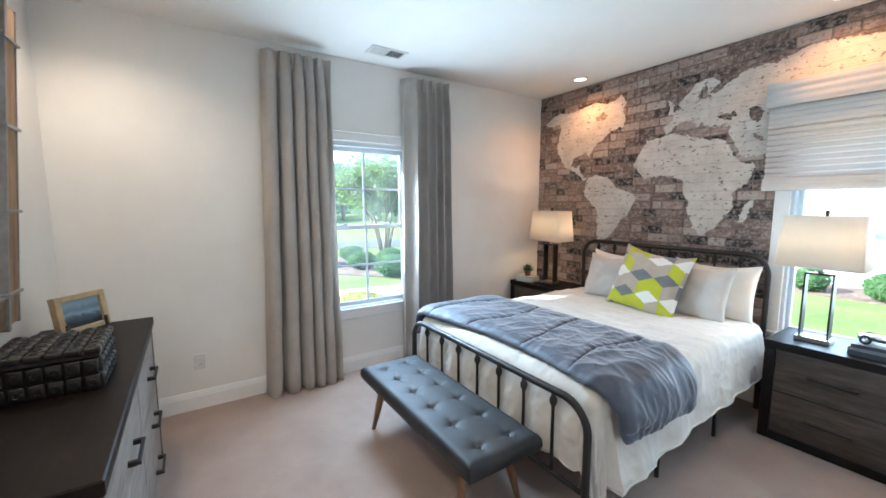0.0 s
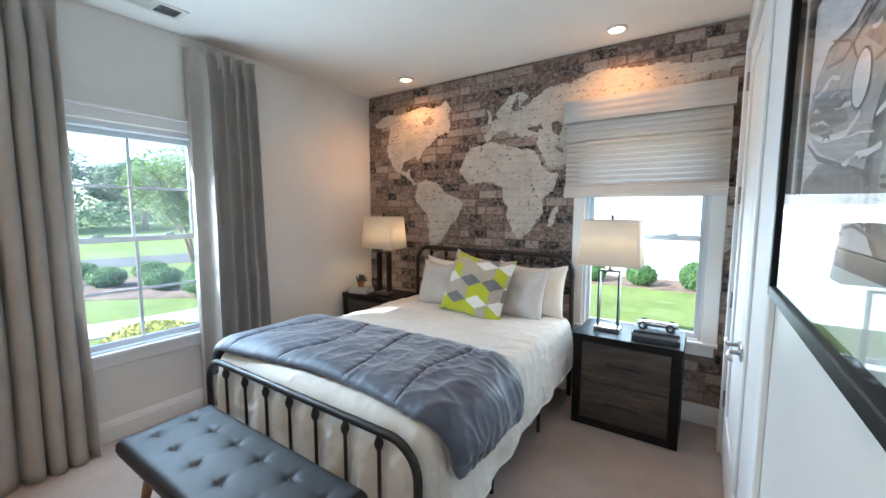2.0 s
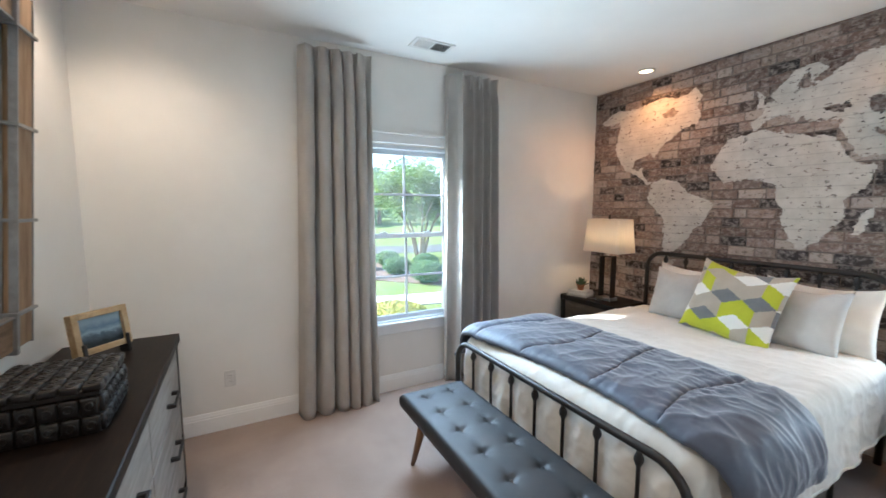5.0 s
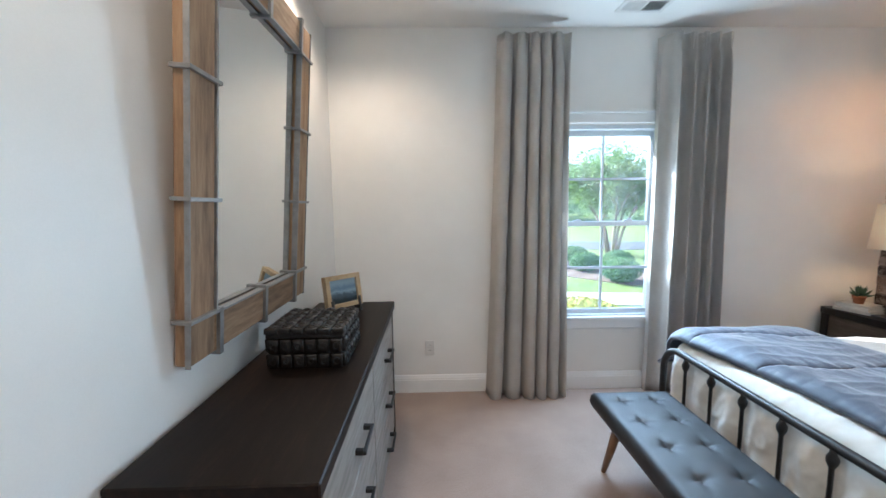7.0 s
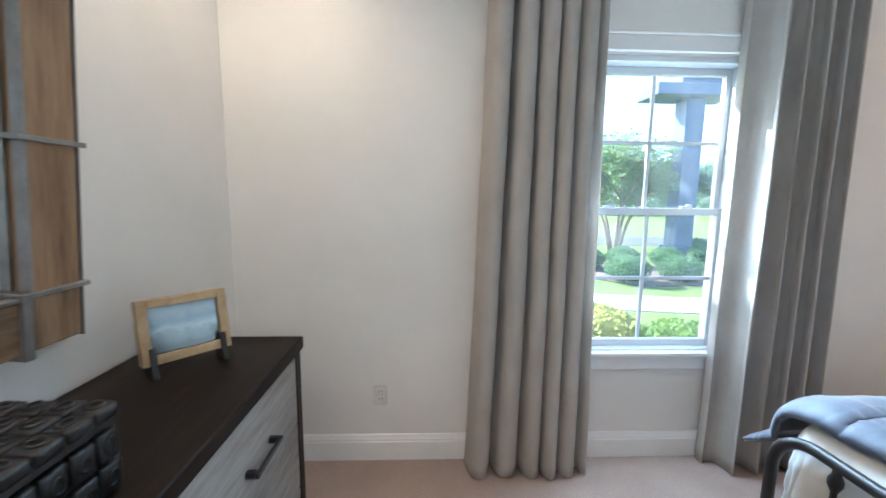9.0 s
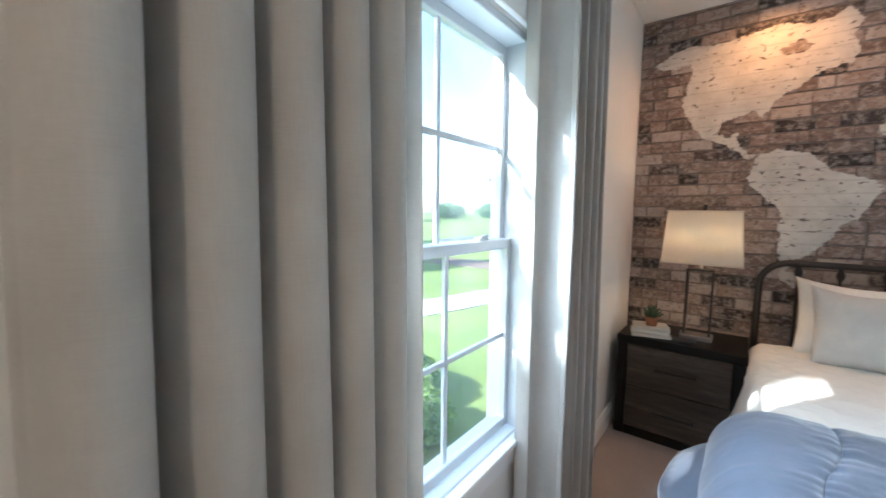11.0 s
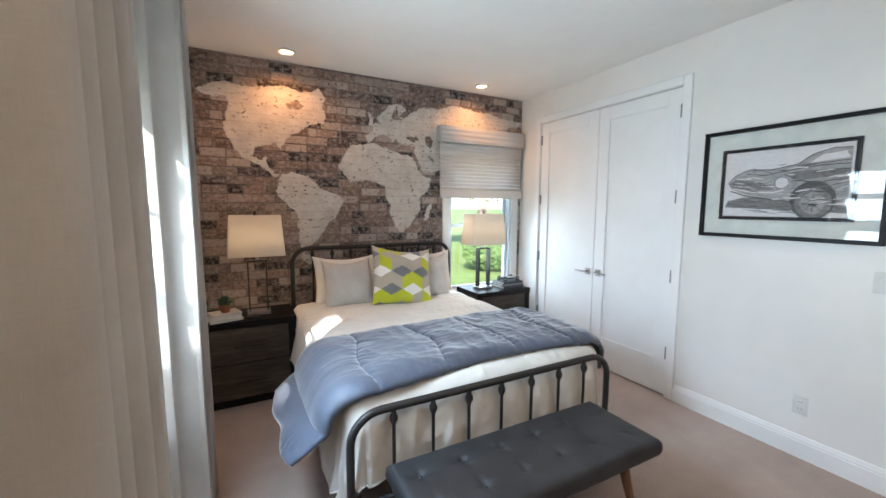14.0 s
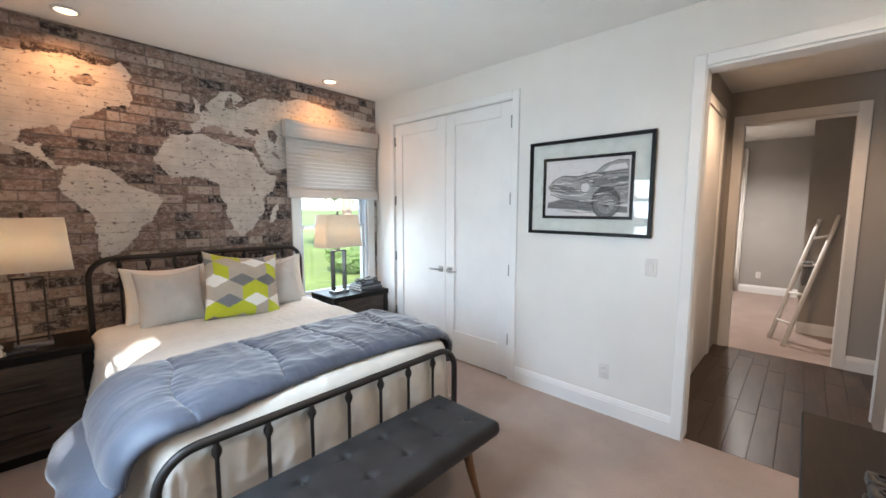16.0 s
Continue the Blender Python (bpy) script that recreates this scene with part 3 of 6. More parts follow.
FD0, FD1 = -0.50, 0.32
structure("wall_hall_south", boxes((-3.0, HY - 0.12, -0.1, FD0, HY, H), (FD1, HY - 0.12, -0.1, 1.6, HY, H), (FD0, HY - 0.12, 2.40, FD1, HY, H)), M_GREYWALL, "grey painted hall wall with a doorway", "wall")
casing("hall_doorway_trim", FD0, FD1, 2.40, HY, 1, 0.09)
structure("hall_doorway_jamb", boxes((FD1 - 0.001, HY - 0.13, 0.0, FD1 + 0.012, HY + 0.004, 2.40), (FD0 - 0.012, HY - 0.13, 0.0, FD0 + 0.001, HY + 0.004, 2.40), (FD0, HY - 0.13, 2.388, FD1, HY + 0.004, 2.401)), M_TRIM, "white painted doorway lining", "trim")
structure("hall_side_trim", boxes((HX1 - 0.016, -1.95, 0.0, HX1, -1.86, 2.50), (HX1 - 0.016, -1.02, 0.0, HX1, -0.93, 2.50), (HX1 - 0.0155, -1.859, 2.41, HX1, -1.021, 2.50), bevel=0.003), M_TRIM, "white casing of a side door in the hall", "trim")
structure("door_3", boxes((HX1 - 0.006, -1.858, 0.01, HX1, -1.022, 2.40)), M_TRIM, "white closed side door in the hall", "door")
skirting(HX1, -0.13, HX1, -0.93, -1, 0)
skirting(-3.0, HY, FD0 - 0.09, HY, 0, 1)
structure("wall_far_south", boxes((-3.0, -6.2, -0.1, 3.2, -6.1, H)), M_GREYWALL, "grey painted far bedroom wall", "wall")
structure("wall_far_east", boxes((1.5, -6.1, -0.1, 1.6, HY - 0.12, H)), M_GREYWALL, "grey painted far bedroom wall", "wall")
structure("wall_far_west", boxes((-1.6, -6.1, -0.1, -0.22, -3.5, H)), M_GREYWALL, "grey painted wall return in the far bedroom", "wall")
structure("wall_far_side", boxes((-1.7, -3.5, -0.1, -1.6, HY - 0.12, H)), M_GREYWALL, "grey painted far bedroom wall", "wall")
skirting(-0.2, -6.1, 1.5, -6.1, 0, 1)
skirting(-1.6, -3.5, -0.22, -3.5, 0, 1)

# planks of the hall floor
plank_mesh = {}
rng = random.Random(3)
for i in range(26):
    px = HX1 - 0.128 * (i + 1)
    y = 0.032
    while y > HY + 0.01:
        ln = min(rng.choice((0.7, 0.9, 1.2)), y - (HY + 0.004))
        if px < -1.6:
            ln = y - (HY + 0.004)
        key = round(ln, 3)
        if key not in plank_mesh:
            bm = boxes((-0.0625, -ln / 2 + 0.001, -0.006, 0.0625, ln / 2 - 0.001, 0.0), bevel=0.0015)
            plank_mesh[key] = bpy.data.meshes.new("plank")
            bm.to_mesh(plank_mesh[key])
            bm.free()
            plank_mesh[key].materials.append(M_HALLWOOD)
        ob = new("plank", plank_mesh[key])
        ob.location = (px + 0.064, y - ln / 2, 0.0)
        ob.parent = planks
        y -= ln

# ---- bed ----
BY, BH = 1.88, 0.72
BX_FOOT, BX_HEAD, BTOP = 1.50, 3.36, 0.655


def bent_frame(x, y0, y1, top, r):
    pts = [(x, y0, 0.0), (x, y0, 0.25), (x, y0, top - r)]
    pts += [(x, y0 + r - r * math.cos(a), top - r + r * math.sin(a)) for a in [k * math.pi / 16 for k in range(1, 8)]]
    pts += [(x, y0 + r, top), (x, y1 - r, top)]
    pts += [(x, y1 - r + r * math.sin(a), top - r + r * math.cos(a)) for a in [k * math.pi / 16 for k in range(1, 8)]]
    pts += [(x, y1, top - r), (x, y1, 0.25), (x, y1, 0.0)]
    return pts


def build_bed():
    bed = thing("bed", (2.4, BY, 0.0), "queen bed with a dark bronze tubular metal frame", "bed")
    for label, x, y0, y1, top, r, low, count in (("headboard", 3.41, 1.10, 2.66, 1.145, 0.14, 0.42, 8), ("footboard", 1.375, 1.09, 2.68, 0.625, 0.14, 0.20, 7)):
        bm = bmesh.new()
        tube(bm, bent_frame(x, y0, y1, top, r), 0.0185, 12)
        fb = part(label, bm, M_BLACKMETAL, bed)
        part("lower_rail", tube(bmesh.new(), [(x, y0, low), (x, y1, low)], 0.012, 10), M_BLACKMETAL, fb)
        for k in range(count):
            y = y0 + (y1 - y0) * (k + 1) / (count + 1)
            bm = bmesh.new()
            zz = [low, low + 0.03, top - 0.085, top - 0.075, top - 0.06, top - 0.045, top - 0.03, top - 0.015]
            rr = [0.009, 0.0085, 0.0085, 0.013, 0.019, 0.019, 0.012, 0.010]
            turned(bm, (x, y, 0), list(zip(rr, zz)), 12)
            part("spindle", bm, M_BLACKMETAL, fb)
    for y in (BY - BH - 0.045, BY + BH + 0.045):
        part("side_rail", boxes((1.39, y - 0.015, 0.20, 3.40, y + 0.015, 0.245), bevel=0.003), M_BLACKMETAL, bed)
        for x in (2.05, 2.75):
            part("leg", tube(bmesh.new(), [(x, y, 0.0), (x, y, 0.22)], 0.012, 10), M_BLACKMETAL, bed)
    part("leg", tube(bmesh.new(), [(2.4, BY, 0.0), (2.4, BY, 0.22)], 0.014, 10), M_BLACKMETAL, bed)
    bm = bmesh.new()
    for k in range(10):
        box(bm, 1.46 + k * 0.205, BY - BH - 0.03, 0.225, 1.53 + k * 0.205, BY + BH + 0.03, 0.245)
    part("slats", bm, M_LEGWOOD, bed)
    m = boxes((BX_FOOT - 0.02, BY - BH - 0.035, 0.246, BX_HEAD + 0.01, BY + BH + 0.035, BTOP - 0.03), bevel=0.05, segs=4)
    tagged(part("mattress", smooth_all(m), M_WHITECOTTON), "white mattress under the duvet", "mattress")


def drape(a, b, r, off=0.0, flare=0.04, x0=BX_FOOT, top=BTOP):
    """The place of a point of a cloth sheet laid over the mattress: a along the bed, b from its middle line."""
    ox, oy = max(0.0, x0 - a), max(0.0, abs(b) - BH)
    ov = math.hypot(ox, oy)
    px, py, pz = max(a, x0), BY + max(-BH, min(BH, b)), top
    if ov < 1e-6:
        return Vector((px, py, pz + off)), Vector((0, 0, 1)), 0.0
    dx, dy = -ox / ov, (oy / ov) * (1 if b > 0 else -1)
    th = min(ov / r, math.pi / 2)
    down = r * (1 - math.cos(th)) + max(0.0, ov - r * math.pi / 2)
    hang = max(0.0, ov - r * math.pi / 2)
    out = r * math.sin(th) + flare * hang
    nrm = Vector((dx * math.sin(th), dy * math.sin(th), math.cos(th)))
    return Vector((px + dx * out, py + dy * out, pz - down)) + nrm * off, nrm, hang


def wrinkle(x, y, z, s):
    return noise.noise(Vector((x * s, y * s, z * s)))


def crease(x, y, z, s):
    """Sharp-backed folds of cloth."""
    return 0.45 - math.sqrt(abs(noise.noise(Vector((x * s, y * s, z * s)))))


def build_duvet():
    def fn(u, v):
        a = BX_HEAD - 0.02 - u * (BX_HEAD - 0.02 - (BX_FOOT - 0.42))
        drop = 0.40 + 0.13 * u * u
        b = -(BH + drop) + v * 2 * (BH + drop)
        p, nrm, hang = drape(a, b, 0.075, 0.0, 0.14 + (0.24 * u ** 4 if b < 0 else 0.0) if a > BX_FOOT else 0.05)
        ox = BX_FOOT - a
        fold = 0.0
        if hang > 0:
            along = a if abs(b) > BH and ox < 0 else (b if abs(b) < BH else math.atan2(abs(b) - BH, max(ox, 1e-3)) * 0.5 + a)
            fold = hang * (0.026 * math.sin(along * 19 + 2.0 * wrinkle(along, 0, 0, 2)) + 0.05 * wrinkle(along, b, 3, 7))
            if ox > 0 and abs(b) < BH:
                bay = math.sin(math.pi * (BY + b - 1.09) / 0.199)
                fold = min(fold, 0.02) * 0.4 + 0.034 * min(1.0, hang / 0.10) * bay * bay * (0.7 + 0.5 * wrinkle(b, hang, 2, 6))
        soft = 0.012 * wrinkle(p.x, p.y, p.z, 4) + 0.011 * crease(p.x * 1.3, p.y * 0.6, p.z, 5) + 0.008 * crease(p.x * 0.7, p.y * 1.3, p.z + 5, 12) + 0.0035 * crease(p.x * 1.1, p.y * 0.8, p.z + 9, 24)
        p = p + nrm * (fold + soft + 0.012)
        p.z = max(p.z, 0.03)
        return p
    duvet = tagged(part("duvet", sheet(210, 230, fn, -0.012), M_DUVET), "ivory cotton duvet draped over the bed", "duvet")
    for v in (0.0, 1.0):
        part("hem", tube(bmesh.new(), [fn(i / 160, v) for i in range(161)], 0.006, 6), M_DUVET, duvet)
    part("hem", tube(bmesh.new(), [fn(1.0, i / 160) for i in range(161)], 0.006, 6), M_DUVET, duvet)
    return duvet


def build_comforter():
    seams = 5

    def fn(u, v):
        b = -(BH + 0.27) + v * (2 * BH + 0.27 + 0.32)
        skew = 0.04 * math.sin(v * 5.0) - 0.05 * (1 - v)
        a0, a1 = 2.23 + skew * 0.6, 1.49 + skew - 0.03 * math.cos(v * 7)
        if b < -BH:
            k = (-b - BH) / 0.27
            a0 -= 0.10 * k
            a1 += 0.10 * k
        if b > BH:
            k = (b - BH) / 0.32
            a0 += 0.03 * k
            a1 += 0.05 * k
        a = a0 + u * (a1 - a0)
        p, nrm, hang = drape(a, b, 0.13, 0.0, 1.4 if b > 0 else 0.22, 1.44, BTOP + 0.004)
        cell = v * seams + 0.1 * math.sin(u * 5 + v * 9)
        d = abs((cell + 0.5) % 1 - 0.5)
        puff = min(1.0, d / 0.09)
        puff = math.sqrt(max(0.0, 1 - (1 - puff) ** 2))
        edge = min(1.0, min(u, 1 - u) / 0.16)
        edge = math.sqrt(max(0.0, 1 - (1 - edge) ** 2))
        end = min(1.0, min(v, 1 - v) / 0.05)
        end = math.sqrt(max(0.0, 1 - (1 - end) ** 2))
        lift = 0.018 + edge * end * (0.028 + 0.022 * puff)
        south = (1 - v) ** 0.8
        pucker = math.exp(-d / 0.10) * (0.5 + 0.9 * south)
        wr = 0.010 * wrinkle(p.x * 1.2, p.y, p.z, 5) + south * (0.020 * crease(p.x * 0.8, p.y * 1.3, p.z, 6) + 0.009 * crease(p.x * 1.3, p.y * 0.9, p.z + 3, 13))
        wr += pucker * 0.010 * wrinkle(p.x * 1.6, p.y * 0.45, p.z * 1.6 + 4, 22)
        gather = (1 - edge) * (0.007 * wrinkle(p.x * 0.3, p.y, p.z * 0.3, 26) + 0.004 * wrinkle(p.x * 0.3, p.y, 7, 60))
        hangfold = hang * 0.08 * math.sin(a * 16 + 1.0)
        return p + nrm * (lift + wr * (0.35 + 0.65 * edge) + gather + hangfold)

    bm = sheet(110, 300, fn, 0.014)
    quilt = tagged(part("comforter", bm, M_COMFORTER), "slate grey quilted comforter folded across the foot of the bed", "comforter")
    for k in range(1, seams):
        line = []
        for i in range(61):
            u = i / 60
            v = k / seams
            for _ in range(6):
                v = (k - 0.1 * math.sin(u * 5 + v * 9)) / seams
            line.append(fn(u, min(0.995, max(0.005, v))))
        part("seam", tube(bmesh.new(), line, 0.0022, 6), M_SEAM, quilt, "dark stitched seam")
    part("edge_piping", tube(bmesh.new(), [fn(1.0, i / 200) for i in range(201)], 0.0045, 6), M_COMFORTER, quilt)
    part("edge_piping", tube(bmesh.new(), [fn(0.0, i / 200) for i in range(201)], 0.0045, 6), M_COMFORTER, quilt)
    return quilt


def pillow(place, w, h, t, lean, turn, material, label, roll=0.0, classify=None):
    nn = 72 if classify else 30
    bm = bmesh.new()
    m = Matrix.Translation(place) @ Matrix.Rotation(turn, 4, "Z") @ Matrix.Rotation(lean, 4, "Y") @ Matrix.Rotation(roll, 4, "X")

    def at(i, j, side):
        u, v = 2 * i / nn - 1, 2 * j / nn - 1
        g = max(0.0, (1 - abs(u) ** 2.6)) ** 0.55 * max(0.0, (1 - abs(v) ** 2.6)) ** 0.55
        pull = 1 - 0.075 * (1 - u * u) * abs(v) ** 3
        pull_u = 1 - 0.075 * (1 - v * v) * abs(u) ** 3
        crease = 0.012 * wrinkle(u * 1.3 + place[1], v * 1.3, side, 2.5) * g
        sag = -0.03 * (1 - u * u) * (v > 0) * v * v
        return m @ Vector((side * (t / 2 * g + crease), u * w / 2 * pull_u, h / 2 + (v * h / 2) * pull + sag))
    front = [[bm.verts.new(at(i, j, -1)) for j in range(nn + 1)] for i in range(nn + 1)]
    back = [[front[i][j] if i in (0, nn) or j in (0, nn) else bm.verts.new(at(i, j, 1)) for j in range(nn + 1)] for i in range(nn + 1)]
    for i in range(nn):
        for j in range(nn):
            f = bm.faces.new((front[i][j], front[i][j + 1], front[i + 1][j + 1], front[i + 1][j]))
            f.smooth = True
            if classify:
                f.material_index = classify(2 * (i + 0.5) / nn - 1, 2 * (j + 0.5) / nn - 1)
            f = bm.faces.new((back[i][j], back[i + 1][j], back[i + 1][j + 1], back[i][j + 1]))
            f.smooth = True
            if classify:
                f.material_index = classify(2 * (i + 0.5) / nn - 1, 2 * (j + 0.5) / nn - 1)
    return tagged(part("pillow", bm, material), label, "pillow", "pillows on the bed")


def blocks(u, v):
    """Tumbling-block print: each hexagon is three rhombi of five colours."""
    side = 0.40
    x, y = (u - 0.1) / side, (v + 0.12) / side
    q, r = x / math.sqrt(3) - y / 3, y * 2 / 3
    best = min(((i, j) for i in range(math.floor(q) - 1, math.floor(q) + 3) for j in range(math.floor(r) - 1, math.floor(r) + 3)),
               key=lambda c: (x - math.sqrt(3) * (c[0] + c[1] / 2)) ** 2 + (y - 1.5 * c[1]) ** 2)
    dx, dy = x - math.sqrt(3) * (best[0] + best[1] / 2), y - 1.5 * best[1]
    sector = int(((math.degrees(math.atan2(dy, dx)) - 30) % 360) // 120)
    pick = random.Random(best[0] * 31 + best[1] * 17 + sector * 101 + 5).random()
    choice = ((4, 1, 2), (2, 0, 2), (0, 2, 1))[sector]
    return choice[0] if pick < 0.5 else choice[1] if pick < 0.8 else choice[2]


build_bed()
build_duvet()
build_comforter()
PZ = BTOP - 0.005
pillow((3.27, 2.20, PZ), 0.60, 0.44, 0.15, radians(14), 0.0, M_WHITECOTTON, "white cotton bed pillow leaning on the headboard")
pillow((3.27, 1.42, PZ), 0.60, 0.44, 0.15, radians(14), 0.0, M_WHITECOTTON, "white cotton bed pillow leaning on the headboard")
pillow((3.12, 2.22, PZ), 0.44, 0.43, 0.14, radians(20), 0.05, M_LINEN, "pale grey linen cushion on the bed")
pillow((3.12, 1.46, PZ), 0.44, 0.43, 0.14, radians(20), -0.05, M_LINEN, "pale grey linen cushion on the bed")
pillow((2.95, 1.80, PZ), 0.57, 0.54, 0.17, radians(22), 0.02, [M_LIME, M_SLATE, M_TAUPE, M_PALE, M_WHITECOTTON], "lime, grey and taupe geometric print cushion", radians(7), blocks)

# ---- bench ----
def build_bench():
    x0, x1, y0, y1, top = 0.875, 1.315, 1.30, 2.54, 0.41
    bench = thing("bench", ((x0 + x1) / 2, (y0 + y1) / 2, 0), "charcoal tufted leatherette bench with splayed wooden legs", "bench")
    pairs = 6
    tufts = [(x0 + (x1 - x0) * fx, y0 + (y1 - y0) * (k + 0.5) / pairs) for k in range(pairs) for fx in (0.30, 0.70)]
    nu, nv = 44, 110
    bm = bmesh.new()

    def at(i, j):
        u, v = i / nu, j / nv
        x, y = x0 + u * (x1 - x0), y0 + v * (y1 - y0)
        e = min(u * (x1 - x0), (1 - u) * (x1 - x0), v * (y1 - y0), (1 - v) * (y1 - y0))
        z = top - 0.022 + 0.022 * math.sqrt(max(0.0, 1 - (1 - min(1.0, e / 0.035)) ** 2)) + 0.010 * math.sin(math.pi * u) * math.sin(math.pi * v)
        for tx, ty in tufts:
            d = math.hypot(x - tx, y - ty)
            if d < 0.12:
                ang = math.atan2(y - ty, x - tx)
                z -= 0.020 * math.exp(-(d / 0.016) ** 2) + 0.007 * math.exp(-(d / 0.05) ** 2) * (1 + 0.6 * math.cos(4 * ang))
        return (x, y, z)
    g = [[bm.verts.new(at(i, j)) for j in range(nv + 1)] for i in range(nu + 1)]
    for i in range(nu):
        for j in range(nv):
            bm.faces.new((g[i][j], g[i + 1][j], g[i + 1][j + 1], g[i][j + 1])).smooth = True
    rim = [g[i][0] for i in range(nu + 1)] + [g[nu][j] for j in range(1, nv + 1)] + [g[i][nv] for i in range(nu - 1, -1, -1)] + [g[0][j] for j in range(nv - 1, 0, -1)]
    cx, cy = (x0 + x1) / 2, (y0 + y1) / 2
    prev = rim
    for dz, shrink in ((-0.035, 0.004), (-0.062, -0.004), (-0.082, -0.035)):
        cur = []
        for v in rim:
            d = Vector((v.co.x - cx, v.co.y - cy, 0))
            k = Vector((math.copysign(min(1, abs(d.x) / (x1 - cx)) ** 8, d.x), math.copysign(min(1, abs(d.y) / (y1 - cy)) ** 8, d.y), 0))
            cur.append(bm.verts.new((v.co.x + k.x * shrink, v.co.y + k.y * shrink, top - 0.022 + dz)))
        for a in range(len(rim)):
            b = (a + 1) % len(rim)
            bm.faces.new((prev[a], cur[a], cur[b], prev[b])).smooth = True
        prev = cur
    bm.faces.new(prev[::-1])
    bmesh.ops.recalc_face_normals(bm, faces=bm.faces[:])
    cushion = part("cushion", bm, M_LEATHER, bench)
    bm = bmesh.new()
    zc = top - 0.021
    tube(bm, [(x0 + 0.006, y0 + 0.006, zc), (x1 - 0.006, y0 + 0.006, zc), (x1 - 0.006, y1 - 0.006, zc), (x0 + 0.006, y1 - 0.006, zc)], 0.0045, 6, True)
    part("piping", bm, M_LEATHER, cushion)
    for tx, ty in tufts:
        part("button", smooth_all(turned(bmesh.new(), (tx, ty, top - 0.018), [(0.004, 0), (0.010, 0.002), (0.009, 0.006), (0.003, 0.008)], 10)), M_LEATHER, cushion)
    part("frame", boxes((x0 + 0.06, y0 + 0.10, 0.275, x1 - 0.06, y1 - 0.10, 0.308), bevel=0.006), M_LEGWOOD, bench)
    for sx, lx in ((-1, x0 + 0.08), (1, x1 - 0.08)):
        for sy, ly in ((-1, y0 + 0.17), (1, y1 - 0.17)):
            bm = tube(bmesh.new(), [(lx, ly, 0.29), (lx + sx * 0.02, ly + sy * 0.025, 0.15), (lx + sx * 0.045, ly + sy * 0.055, 0.0)], 0.02, 12, False, [0.026, 0.021, 0.013])
            part("leg", bm, M_LEGWOOD, bench, "tapered walnut leg")
    return bench


build_bench()

# ---- nightstands, lamps and what stands on them ----
NX0, NX1, NZ = 3.02, 3.45, 0.655


def build_nightstand(y0, y1, label):
    ns = thing("nightstand", ((NX0 + NX1) / 2, (y0 + y1) / 2, 0), label, "nightstand", "nightstands beside the bed")
    w = 0.055
    body = part("body", boxes((NX0 + 0.02, y0 + 0.02, 0.02, NX1, y1 - 0.02, NZ - 0.03)), M_BLACKWOOD, ns)
    part("top", boxes((NX0 - 0.005, y0 - 0.004, NZ - 0.05, NX1, y1 + 0.004, NZ), bevel=0.004), M_BLACKWOOD, ns)
    part("side_panel", boxes((NX0, y0, 0.0, NX1, y0 + w, NZ - 0.0505), bevel=0.004), M_BLACKWOOD, ns)
    part("side_panel", boxes((NX0, y1 - w, 0.0, NX1, y1, NZ - 0.0505), bevel=0.004), M_BLACKWOOD, ns)
    part("plinth", boxes((NX0 + 0.002, y0 + w + 0.0005, 0.0, NX1, y1 - w - 0.0005, 0.055), bevel=0.003), M_BLACKWOOD, ns)
    zlo, zhi = 0.058, NZ - 0.053
    zm = (zlo + zhi) / 2
    for za, zb in ((zlo, zm - 0.003), (zm + 0.003, zhi)):
        d = part("drawer_front", boxes((NX0 + 0.006, y0 + w + 0.003, za, NX0 + 0.026, y1 - w - 0.003, zb), bevel=0.003), M_DRAWER, ns, "weathered brown plank drawer front")
        ym, zc = (y0 + y1) / 2, (za + zb) / 2
        bm = boxes((NX0 - 0.026, ym - 0.11, zc - 0.007, NX0 - 0.014, ym + 0.11, zc + 0.007), (NX0 - 0.016, ym - 0.105, zc - 0.006, NX0 + 0.008, ym - 0.093, zc + 0.006), (NX0 - 0.016, ym + 0.093, zc - 0.006, NX0 + 0.008, ym + 0.105, zc + 0.006), bevel=0.002)
        part("bar_handle", bm, M_BLACKMETAL, d, "black metal bar handle")
    return ns


build_nightstand(0.31, 0.97, "black framed nightstand with brown drawers under the window")
build_nightstand(2.69, 3.35, "black framed nightstand with brown drawers in the corner")


